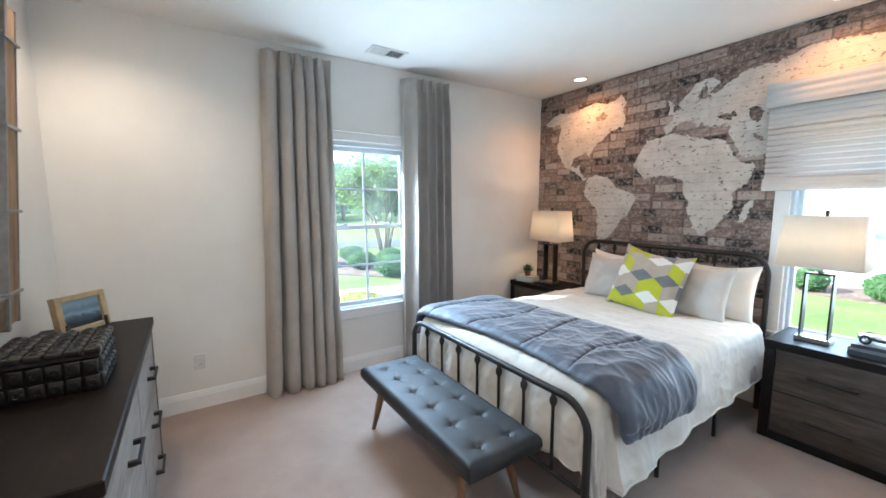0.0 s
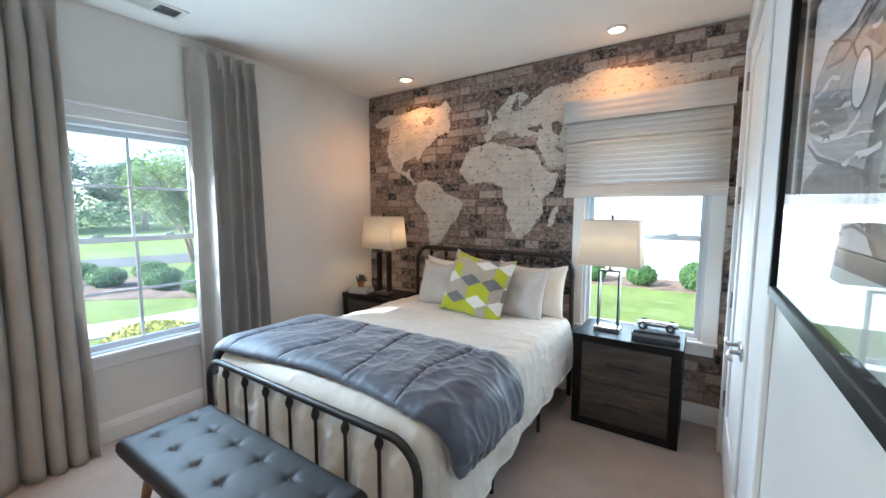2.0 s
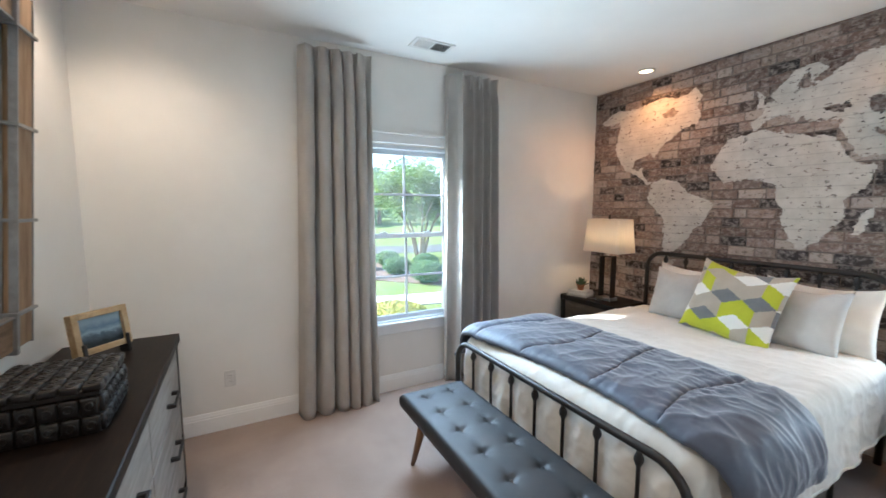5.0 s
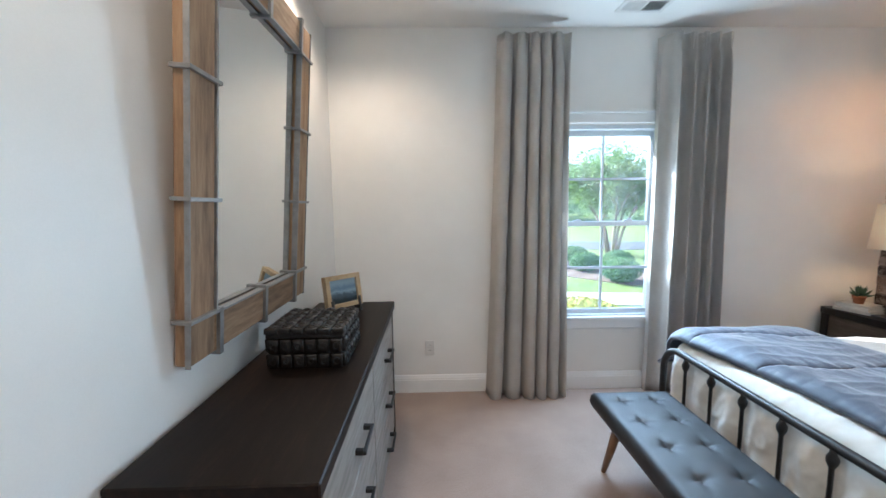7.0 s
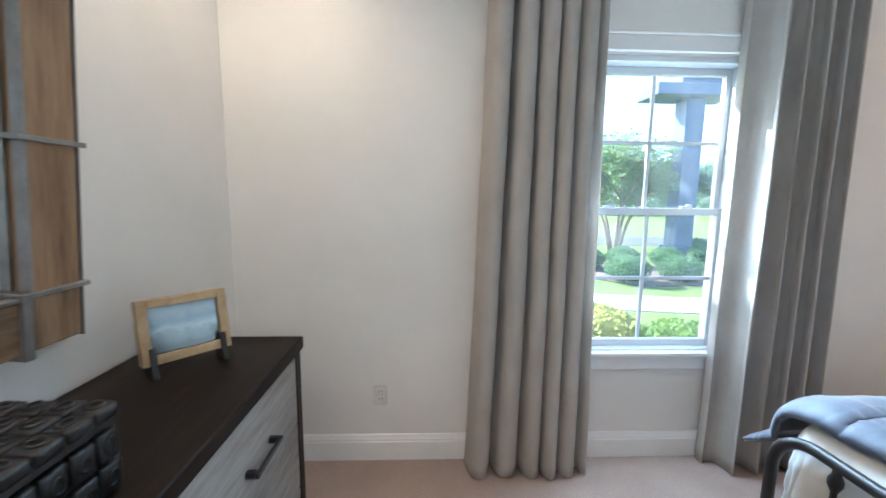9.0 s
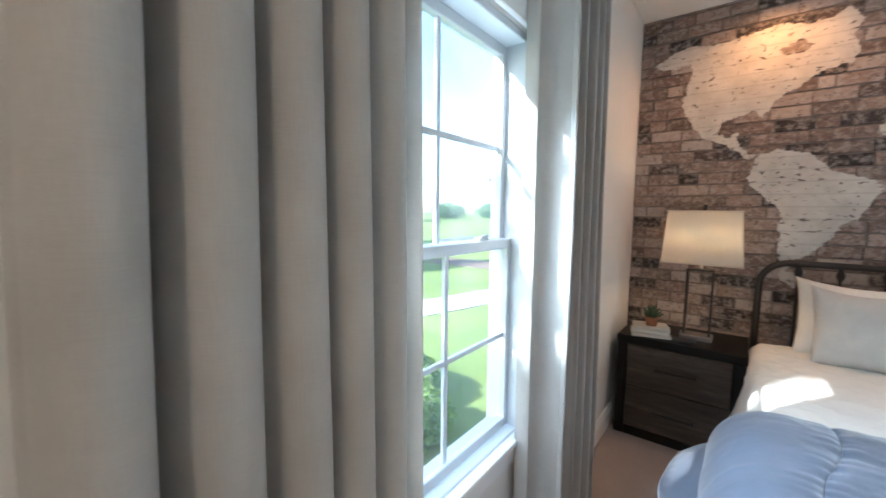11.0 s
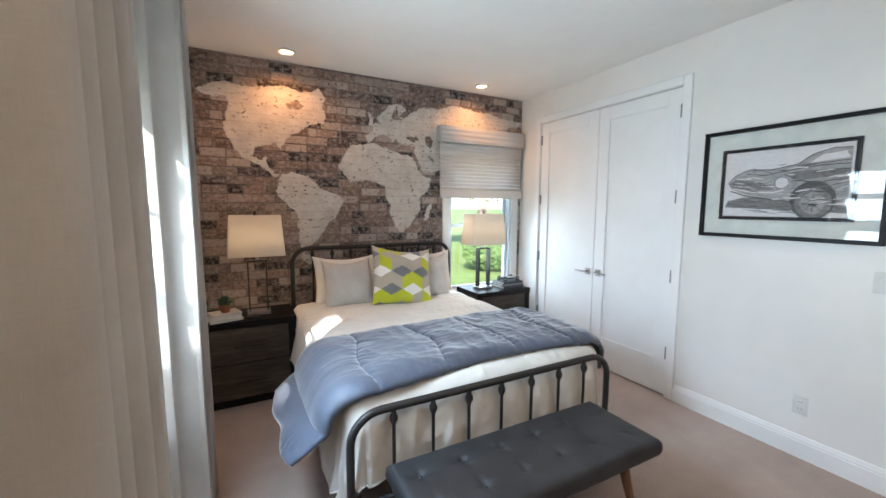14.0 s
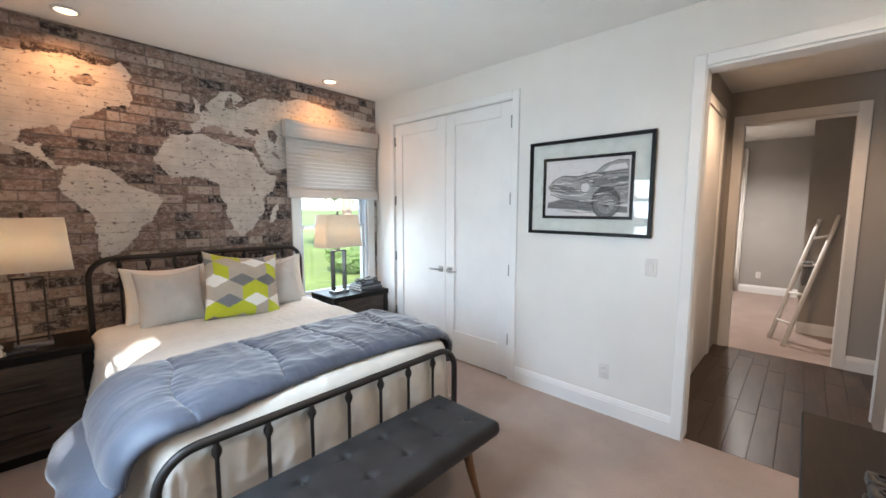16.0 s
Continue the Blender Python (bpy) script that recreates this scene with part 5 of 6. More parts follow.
# ---- framed drawing ----
def build_picture():
    x0, x1, z0, z1 = 0.515, 1.432, 1.32, 2.03
    pic = thing("framed_drawing", ((x0 + x1) / 2, S, z0), "framed grey pencil drawing of a vintage sports car", "framed picture")
    yb, yf, fw = S + 0.003, S + 0.034, 0.024
    part("frame", boxes((x0, yb, z0, x0 + fw, yf, z1), (x1 - fw, yb, z0, x1, yf, z1), (x0 + fw, yb, z0, x1 - fw, yf, z0 + fw), (x0 + fw, yb, z1 - fw, x1 - fw, yf, z1), bevel=0.002), M_BLACKWOOD, pic, "black wooden frame")
    part("mat_board", boxes((x0 + fw, yb, z0 + fw, x1 - fw, yb + 0.008, z1 - fw)), M_MATBOARD, pic, "pale grey-green mat board")
    gp = part("glazing", boxes((x0 + fw, yf - 0.010, z0 + fw, x1 - fw, yf - 0.007, z1 - fw)), M_GLASS, pic, "reflecting glass")
    gp.visible_shadow = False
    a0, a1, c0, c1, iw = 0.64, 1.315, 1.44, 1.90, 0.022
    part("inner_frame", boxes((a0, yb + 0.0085, c0, a0 + iw, yb + 0.017, c1), (a1 - iw, yb + 0.0085, c0, a1, yb + 0.017, c1), (a0 + iw, yb + 0.0085, c0, a1 - iw, yb + 0.017, c0 + iw), (a0 + iw, yb + 0.0085, c1 - iw, a1 - iw, yb + 0.017, c1)), M_BLACKWOOD, pic)
    p0, p1, q0, q1 = a0 + iw, a1 - iw, c0 + iw, c1 - iw
    paper = part("drawing_paper", boxes((p0, yb + 0.0082, q0, p1, yb + 0.0095, q1)), M_SKETCHPAPER, pic, "toned drawing paper")
    ys = yb + 0.0102

    def spot(u, v):
        return (p1 - (p1 - p0) * u, q0 + (q1 - q0) * v)

    def patch(pts, mat, lift, nm):
        bm = bmesh.new()
        vs = [bm.verts.new((spot(u, v)[0], ys + lift, spot(u, v)[1])) for u, v in pts]
        bm.faces.new(vs)
        bmesh.ops.recalc_face_normals(bm, faces=bm.faces[:])
        part(nm, bm, mat, paper)

    def stroke(pts, width, mat, lift, nm="pencil_line"):
        bm = bmesh.new()
        prev = None
        for i, (u, v) in enumerate(pts):
            X, Z = spot(u, v)
            A = spot(*pts[max(0, i - 1)])
            B = spot(*pts[min(len(pts) - 1, i + 1)])
            d = Vector((B[0] - A[0], 0, B[1] - A[1])).normalized()
            s = Vector((-d.z, 0, d.x)) * width * (0.5 + 0.5 * math.sin(math.pi * (i + 0.3) / len(pts)))
            pair = (bm.verts.new((X + s.x, ys + lift, Z + s.z)), bm.verts.new((X - s.x, ys + lift, Z - s.z)))
            if prev:
                bm.faces.new((prev[0], pair[0], pair[1], prev[1]))
            prev = pair
        bmesh.ops.recalc_face_normals(bm, faces=bm.faces[:])
        part(nm, bm, mat, paper)

    def ring(cu, cv, ru, rv, n=28, a0=0.0, a1=math.tau):
        return [(cu + ru * math.cos(a0 + (a1 - a0) * k / n), cv + rv * math.sin(a0 + (a1 - a0) * k / n)) for k in range(n + 1)]
    patch([(0.02, 0.14), (0.55, 0.10), (0.98, 0.06), (0.98, 0.16), (0.60, 0.24), (0.20, 0.30), (0.04, 0.24)], M_PENCILMID, 0.0002, "ground_shadow")
    patch([(0.03, 0.52), (0.10, 0.64), (0.22, 0.72), (0.42, 0.70), (0.62, 0.76), (0.72, 0.88), (0.86, 0.94), (0.98, 0.93), (0.98, 0.22), (0.80, 0.16), (0.60, 0.20), (0.46, 0.26), (0.20, 0.34), (0.08, 0.42)], M_PENCILLIGHT, 0.0004, "car_body")
    patch([(0.70, 0.76), (0.78, 0.86), (0.94, 0.89), (0.97, 0.80)], M_SKETCHPAPER, 0.0006, "car_window")
    patch([(0.04, 0.50), (0.10, 0.58), (0.34, 0.52), (0.44, 0.40), (0.20, 0.42), (0.08, 0.44)], M_PENCILMID, 0.0006, "car_grille")
    patch([(0.50, 0.62), (0.64, 0.66), (0.98, 0.66), (0.98, 0.50), (0.80, 0.56), (0.62, 0.52)], M_PENCILMID, 0.0006, "car_flank")
    patch(ring(0.74, 0.24, 0.165, 0.27)[:-1], M_PENCILDARK, 0.0008, "wheel_arch")
    patch(ring(0.745, 0.20, 0.135, 0.215)[:-1], M_PENCILMID, 0.0010, "wheel_tyre")
    patch(ring(0.745, 0.20, 0.09, 0.15)[:-1], M_PENCILLIGHT, 0.0012, "wheel_rim")
    patch(ring(0.745, 0.20, 0.03, 0.05)[:-1], M_PENCILDARK, 0.0014, "wheel_hub")
    for k in range(8):
        a = k * math.tau / 8
        stroke([(0.745, 0.20), (0.745 + 0.085 * math.cos(a), 0.20 + 0.14 * math.sin(a))], 0.0022, M_PENCILDARK, 0.0013)
    patch(ring(0.50, 0.50, 0.055, 0.085)[:-1], M_SKETCHPAPER, 0.0012, "head_lamp")
    stroke(ring(0.50, 0.50, 0.055, 0.085), 0.0022, M_PENCILDARK, 0.0014)
    stroke([(0.03, 0.52), (0.10, 0.64), (0.22, 0.72), (0.42, 0.70), (0.62, 0.76), (0.72, 0.88), (0.86, 0.94), (0.98, 0.93)], 0.003, M_PENCILDARK, 0.0014)
    stroke([(0.06, 0.40), (0.20, 0.32), (0.46, 0.25), (0.58, 0.22)], 0.0045, M_PENCILDARK, 0.0014)
    stroke([(0.08, 0.44), (0.24, 0.38), (0.44, 0.36), (0.52, 0.40)], 0.005, M_SKETCHPAPER, 0.0015)
    stroke([(0.20, 0.66), (0.36, 0.62), (0.56, 0.68), (0.78, 0.72), (0.98, 0.72)], 0.003, M_PENCILDARK, 0.0014)
    stroke([(0.62, 0.76), (0.68, 0.74), (0.98, 0.77)], 0.0025, M_PENCILDARK, 0.0014)
    stroke([(0.24, 0.74), (0.40, 0.66), (0.46, 0.58)], 0.002, M_PENCILDARK, 0.0014)
    rng = random.Random(77)
    for k in range(60):
        u, v = rng.uniform(0.06, 0.92), rng.uniform(0.12, 0.86)
        if v > 0.66 + 0.22 * u:
            continue
        slope = 0.35 * (u - 0.35) + rng.uniform(-0.25, 0.15)
        ln = rng.uniform(0.05, 0.17)
        mat = rng.choice((M_PENCILDARK, M_PENCILDARK, M_PENCILMID, M_SKETCHPAPER, M_SKETCHPAPER))
        u1 = min(0.98, u + ln)
        stroke([(u, v), ((u + u1) / 2, v + slope * ln * 0.5 + rng.uniform(-0.01, 0.02)), (u1, v + slope * ln)], rng.uniform(0.0012, 0.0042), mat, 0.0016 + 0.00001 * k, "pencil_stroke")
    for k in range(26):
        u = rng.uniform(0.02, 0.6)
        v = 0.06 + 0.25 * rng.random() * (1 - u)
        stroke([(u, v), (u + 0.06, v + 0.01), (u + rng.uniform(0.10, 0.22), v - 0.02)], rng.uniform(0.001, 0.003), M_PENCILMID, 0.0016 + 0.00001 * k, "pencil_stroke")
    return pic


def pencil(name, a, b):
    return surface(name, a, b, 30, 0.9, 0.05, 260, 0, (1, 1, 2.5), "Object", 0.16)


M_MATBOARD = plain("pale_mat_board", (0.66, 0.69, 0.65), 0.8)
M_SKETCHPAPER = pencil("sketch_paper", (0.60, 0.585, 0.59), (0.76, 0.745, 0.75))
M_PENCILLIGHT = pencil("light_pencil_shading", (0.22, 0.22, 0.22), (0.46, 0.46, 0.46))
M_PENCILMID = pencil("mid_pencil_shading", (0.10, 0.10, 0.10), (0.28, 0.28, 0.28))
M_PENCILDARK = pencil("dark_pencil_shading", (0.04, 0.04, 0.04), (0.15, 0.15, 0.15))
build_picture()

# ---- fixtures ----
def downlight(x, y, z=H):
    dl = thing("downlight", (x, y, z), "lit recessed ceiling downlight with white trim", "downlight", "recessed downlights")
    bm = bmesh.new()
    tube(bm, [(x + 0.062 * math.cos(k * math.tau / 28), y + 0.062 * math.sin(k * math.tau / 28), z - 0.004) for k in range(28)], 0.011, 8, True)
    part("trim_ring", bm, M_PLASTIC, dl)
    part("lens", turned(bmesh.new(), (x, y, z - 0.007), [(0.054, 0.0), (0.054, 0.006)], 24), M_BULB, dl, "glowing lens")


for cx, cy in CANS + HALL_CANS:
    downlight(cx, cy)

vent = thing("ceiling_vent", (1.37, 3.08, H), "white louvred air vent in the ceiling", "ceiling vent")
part("frame", boxes((1.215, 2.995, H - 0.008, 1.24, 3.165, H), (1.50, 2.995, H - 0.008, 1.525, 3.165, H), (1.24, 2.995, H - 0.008, 1.50, 3.02, H), (1.24, 3.14, H - 0.008, 1.50, 3.165, H), (1.364, 3.02, H - 0.008, 1.376, 3.14, H)), M_PLASTIC, vent)
# flat dark grey sheet in place of the shaded duct opening
part("backing", boxes((1.24, 3.02, H - 0.002, 1.50, 3.14, H - 0.0005)), M_VENTDARK, vent, "dark sheet painted as the shade behind the louvres")
for half in (0, 1):
    for k in range(9):
        lx = (1.247, 1.383)[half] + k * 0.0135
        bm = boxes((-0.0006, 3.021, -0.007, 0.0006, 3.139, 0.007))
        bmesh.ops.transform(bm, matrix=Matrix.Translation((lx, 0, H - 0.006)) @ Matrix.Rotation(radians((-40, 40)[half]), 4, "Y"), verts=bm.verts[:])
        part("louvre", bm, M_PLASTIC, vent)


def wall_plate(x, y, z, facing, kind):
    """facing: the way it looks along y."""
    label = {"outlet": "white duplex power outlet on the wall", "switch": "white rocker light switch on the wall"}[kind]
    t = thing("power_outlet" if kind == "outlet" else "light_switch", (x, y, z), label, kind)

    def b(xa, d0, za, xb, d1, zb, bev=0.002):
        ya, yb = y + facing * d0, y + facing * d1
        return boxes((x + xa, min(ya, yb), z + za, x + xb, max(ya, yb), z + zb), bevel=bev)
    part("plate", b(-0.036, 0, -0.058, 0.036, 0.005, 0.058), M_PLASTIC, t)
    if kind == "outlet":
        for dz in (-0.02, 0.02):
            s = part("socket", b(-0.017, 0.005, dz - 0.014, 0.017, 0.0075, dz + 0.014, 0.001), M_PLASTIC, t)
            part("slot", b(-0.008, 0.0076, dz - 0.004, -0.006, 0.0079, dz + 0.006, 0), M_RUBBER, s)
            part("slot", b(0.006, 0.0076, dz - 0.004, 0.008, 0.0079, dz + 0.006, 0), M_RUBBER, s)
    else:
        part("rocker", b(-0.017, 0.005, -0.034, 0.017, 0.009, 0.034, 0.003), M_PLASTIC, t)


wall_plate(-0.05, N, 0.36, -1, "outlet")
wall_plate(0.785, S, 0.325, 1, "outlet")
wall_plate(0.508, S, 1.125, 1, "switch")
wall_plate(0.35, -6.1, 0.33, 1, "outlet")

# ---- far bedroom things ----
lad = thing("blanket_ladder", (-0.3, -2.9, 0), "white wooden blanket ladder leaning on the far wall", "ladder")
LA, LB = (Vector((-0.13, -2.74, 0.0)), Vector((-0.50, -3.46, 1.45))), (Vector((0.0, -3.02, 0.0)), Vector((-0.34, -3.46, 1.40)))
for a, b in (LA, LB):
    part("rail", tube(bmesh.new(), [a, b], 0.022, 10), M_TRIM, lad)
for k in range(4):
    f = (k + 0.7) / 4.4
    part("rung", tube(bmesh.new(), [LA[0].lerp(LA[1], f), LB[0].lerp(LB[1], f)], 0.015, 8), M_TRIM, lad)


hook = LA[0].lerp(LA[1], 0.62).lerp(LB[0].lerp(LB[1], 0.62), 0.5)
tagged(part("throw", sheet(10, 24, lambda u, v: hook + Vector((-0.05 + 0.1 * u + 0.006 * math.sin(v * 9), 0.03 * math.cos(min(1, v * 4) * math.pi) + 0.012 * math.sin(u * 9), 0.03 * math.sin(min(1, v * 4) * math.pi) - 0.34 * max(0.0, v - 0.25))), 0.006), M_SLATE), "dark grey throw hung over a ladder rung", "throw")


def far_curtain(u, v):
    return Vector((0.62 + u * 0.3, -6.02 + 0.03 * math.sin(u * 22), 0.005 + v * 2.6))


tagged(part("curtain", sheet(40, 6, far_curtain, 0.003), M_WHITECOTTON), "white floor-length curtain in the far bedroom", "curtain")

# ---- outdoors ----
GZ = -0.45
structure("ground", boxes((-400, -400, GZ - 1.0, 400, 600, GZ)), M_GRASS, "sunlit green lawn round the house", "lawn")


def ribbon(name, pts, width, z, material, label, category):
    bm = bmesh.new()
    prev = None
    pts = [Vector((*p, z)) for p in pts]
    for i, p in enumerate(pts):
        d = (pts[min(i + 1, len(pts) - 1)] - pts[max(i - 1, 0)]).normalized()
        s = Vector((-d.y, d.x, 0)) * width / 2
        ring = [bm.verts.new(p + s), bm.verts.new(p - s), bm.verts.new(p - s - Vector((0, 0, 0.1))), bm.verts.new(p + s - Vector((0, 0, 0.1)))]
        if prev:
            for k in range(4):
                bm.faces.new((prev[k], prev[(k + 1) % 4], ring[(k + 1) % 4], ring[k]))
        prev = ring
    bmesh.ops.recalc_face_normals(bm, faces=bm.faces[:])
    return structure(name, bm, material, label, category)


ribbon("road", [(-120, 30), (-20, 22.5), (4.6, 18.7), (8, 17.9), (20, 17.0), (160, 19)], 3.4, GZ + 0.012, M_ASPHALT, "grey asphalt road beyond the lawn", "road")
ribbon("pavement", [(-12, 11.5), (-3, 9.6), (1, 8.6), (2.8, 8.15), (4.4, 7.9), (5.3, 7.75), (6.5, 7.4), (9, 6.8), (12.0, 6.3)], 1.0, GZ + 0.02, M_CONCRETE, "pale concrete path curving over the lawn", "path")
ribbon("mulch_bed", [(2.2, 14.6), (4.0, 12.2), (5.3, 10.6), (6.6, 10.9)], 3.0, GZ + 0.016, M_MULCH, "brown mulch bed under round shrubs", "mulch")
ribbon("mulch_strip", [(12.0, -2.2), (12.0, 12)], 1.7, GZ + 0.016, M_MULCH, "brown mulch strip along the neighbouring house", "mulch")


def leaves(bm, centre, radii, count, size, seed, clump=3.0):
    """Many small leaf blades through an uneven crown."""
    rr = random.Random(seed)
    c = Vector(centre)
    made = 0
    while made < count:
        d = Vector((rr.gauss(0, 1), rr.gauss(0, 1), rr.gauss(0, 1))).normalized()
        k = rr.random() ** 0.4
        p = Vector((d.x * radii[0], d.y * radii[1], d.z * radii[2])) * k
        lump = noise.noise((c + p) * clump / max(radii))
        if lump < -0.18 or (k > 0.85 and lump < 0.1):
            continue
        made += 1
        p = c + p * (1 + 0.25 * lump)
        a = Vector((rr.gauss(0, 1), rr.gauss(0, 1), rr.gauss(0, 0.6))).normalized() * size * rr.uniform(0.7, 1.3)
        b = a.orthogonal().normalized() * size * 0.45
        bm.faces.new((bm.verts.new(p - a), bm.verts.new(p + b), bm.verts.new(p + a), bm.verts.new(p - b)))
    return bm


def shrub(x, y, r, h, material, label, seed, size=0.035, count=1500, gr="round shrubs on the lawn"):
    sh = thing("shrub", (x, y, GZ), label, "shrub", gr)
    bm = bmesh.new()
    vs = ball(bm, (x, y, GZ + h * 0.5), 1.0, 3, (r * 0.86, r * 0.86, h * 0.46))
    for v in vs:
        v.co += (v.co - Vector((x, y, GZ + h * 0.5))) * 0.10 * noise.noise(v.co * 5)
        v.co.z = max(v.co.z, GZ - 0.02)
    part("core", bm, material, sh)
    bm = bmesh.new()
    rr = random.Random(seed)
    for k in range(count):
        d = Vector((rr.gauss(0, 1), rr.gauss(0, 1), rr.gauss(0, 1))).normalized()
        f = rr.uniform(0.86, 1.03) + 0.05 * noise.noise(d * 3 + Vector((x, y, 0)))
        p = Vector((x + d.x * r * f, y + d.y * r * f, max(GZ + 0.02, GZ + h * 0.5 + d.z * h * 0.5 * f)))
        a = Vector((rr.gauss(0, 1), rr.gauss(0, 1), rr.gauss(0, 1))).normalized() * size
        b = a.orthogonal().normalized() * size * 0.5
        bm.faces.new((bm.verts.new(p - a), bm.verts.new(p + b), bm.verts.new(p + a), bm.verts.new(p - b)))
    part("foliage", bm, material, sh)
    return sh


for i, (x, y, r, h) in enumerate([(4.55, 9.7, 0.62, 0.72), (5.75, 9.75, 0.60, 0.72), (4.3, 11.3, 0.58, 0.66), (5.4, 11.6, 0.55, 0.66), (3.6, 12.8, 0.55, 0.62), (4.7, 13.2, 0.55, 0.62), (2.6, 13.8, 0.55, 0.6), (6.6, 11.6, 0.55, 0.65), (3.6, 14.8, 0.5, 0.55), (8.2, 12.4, 0.55, 0.6), (9.3, 14.3, 0.55, 0.62), (10.3, 14.4, 0.55, 0.62), (11.4, 14.5, 0.55, 0.6), (12.5, 14.5, 0.55, 0.6), (13.5, 14.5, 0.55, 0.6), (14.6, 14.5, 0.55, 0.6)]):
    shrub(x, y, r * 0.76, h * 0.84, M_BUSH, "clipped round green boxwood shrub", 20 + i)
shrub(2.25, 6.1, 0.55, 0.50, M_YELLOWLEAF, "low yellow-green shrub under the window", 50, 0.03, 3200)
shrub(1.2, 6.3, 0.5, 0.45, M_YELLOWLEAF, "low yellow-green shrub under the window", 51, 0.03, 3200)
shrub(3.05, 5.5, 0.50, 0.48, M_HEDGE, "low green shrub under the window", 52, 0.03, 3200)
shrub(2.6, 4.9, 0.45, 0.42, M_HEDGE, "low green shrub under the window", 53, 0.03, 3200)
for i, (x, y, r, h) in enumerate([(11.6, 0.35, 0.50, 0.92), (11.55, 1.55, 0.50, 0.75), (11.6, 2.75, 0.45, 0.70), (11.6, 3.8, 0.45, 0.7), (11.7, 5.0, 0.45, 0.7), (11.6, -1.2, 0.5, 0.8)]):
    shrub(x, y, r * 0.74, h * 0.76, M_BUSH, "clipped round green shrub by the neighbouring house", 60 + i, 0.035, 1500, "shrubs by the neighbouring house")
for i, (x, y, r, h) in enumerate([(9.8, -3.9, 0.9, 1.3), (10.9, -5.2, 0.9, 1.5), (12.4, -6.0, 1.1, 1.7), (13.5, -8.0, 1.1, 1.8)]):
    shrub(x, y, r, h, M_LEAF, "loose green shrub on the side lawn", 80 + i, 0.07, 1600, "loose shrubs on the side lawn")


def tree(x, y, height, spread, seed, trunks, material, label, count=2600, leaf=0.11):
    tr = thing("tree", (x, y, GZ), label, "tree", "trees outside")
    rr = random.Random(seed)
    bm = bmesh.new()
    fork = height * 0.42
    for k in range(trunks):
        a = k * math.tau / trunks + rr.random()
        lean = spread * 0.35 if trunks > 1 else 0.05
        p0 = Vector((x + 0.12 * math.cos(a) * (trunks > 1), y + 0.12 * math.sin(a) * (trunks > 1), GZ - 0.05))
        p1 = p0 + Vector((math.cos(a) * lean * 0.35, math.sin(a) * lean * 0.35, fork * 0.6))
        p2 = p0 + Vector((math.cos(a) * lean, math.sin(a) * lean, fork * 1.2))
        w = height * (0.014 if trunks > 1 else 0.035)
        tube(bm, [p0, p1, p2], w, 8, False, [w * 1.3, w, w * 0.6])
        for j in range(4):
            b = a + rr.uniform(-1.3, 1.3)
            q = p2 + Vector((math.cos(b) * spread * 0.5, math.sin(b) * spread * 0.5, height * rr.uniform(0.12, 0.34)))
            tube(bm, [p1.lerp(p2, 0.5 + 0.12 * j), (p2 + q) / 2 + Vector((0, 0, 0.1)), q], w * 0.4, 6, False, [w * 0.55, w * 0.4, w * 0.12])
    part("trunk", bm, M_BARK, tr)
    bm = bmesh.new()
    leaves(bm, (x, y, GZ + height * 0.70), (spread, spread, height * 0.34), count, leaf, seed)
    for k in range(5):
        a = rr.random() * math.tau
        leaves(bm, (x + math.cos(a) * spread * 0.55, y + math.sin(a) * spread * 0.55, GZ + height * rr.uniform(0.52, 0.85)), (spread * 0.5, spread * 0.5, height * 0.16), count // 6, leaf, seed + k + 1)
    part("crown", bm, material, tr)
    return tr


tree(6.6, 14.6, 3.9, 1.9, 101, 5, M_LEAF, "multi-trunked flowering tree on the front lawn", 9000, 0.07)
# second tree is out of view, added to screen the front window's sun
tree(-5.5, 7.9, 7.1, 1.7, 131, 1, M_LEAF, "unseen leafy tree added to block part of the sun", 6500, 0.12)
tree(15.0, -7.0, 6.5, 2.4, 103, 1, M_LEAF, "leafy tree on the side lawn", 3000, 0.14)
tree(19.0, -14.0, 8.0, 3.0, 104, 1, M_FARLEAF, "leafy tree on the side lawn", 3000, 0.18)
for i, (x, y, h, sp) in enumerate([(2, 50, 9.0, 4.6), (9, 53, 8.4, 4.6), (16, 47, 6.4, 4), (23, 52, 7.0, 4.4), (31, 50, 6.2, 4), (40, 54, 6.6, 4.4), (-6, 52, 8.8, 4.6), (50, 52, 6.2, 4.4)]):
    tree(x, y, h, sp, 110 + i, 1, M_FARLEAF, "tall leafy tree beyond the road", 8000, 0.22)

bm = bmesh.new()
for k in range(26):
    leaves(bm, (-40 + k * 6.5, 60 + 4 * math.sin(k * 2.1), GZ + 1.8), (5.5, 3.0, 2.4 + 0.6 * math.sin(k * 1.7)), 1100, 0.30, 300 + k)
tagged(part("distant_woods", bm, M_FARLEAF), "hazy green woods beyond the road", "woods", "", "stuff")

# tall blue-grey pillar with a wide cap, beyond the shrubs
pillar = thing("pillar", (8.1, 13.5, GZ), "tall blue-grey square pillar with a wide flat cap", "pillar")
part("shaft", boxes((7.82, 13.2, GZ, 8.40, 13.78, 4.35), bevel=0.02), M_PILLAR, pillar)
part("plinth", boxes((7.74, 13.12, GZ, 8.48, 13.86, GZ + 0.35), bevel=0.02), M_PILLAR, pillar)
part("cap", boxes((6.75, 12.9, 4.355, 9.30, 14.1, 4.70), bevel=0.03), M_PILLAR, pillar)
part("upper_box", boxes((7.5, 13.0, 4.705, 9.2, 14.0, 7.5), bevel=0.03), M_PILLAR, pillar)

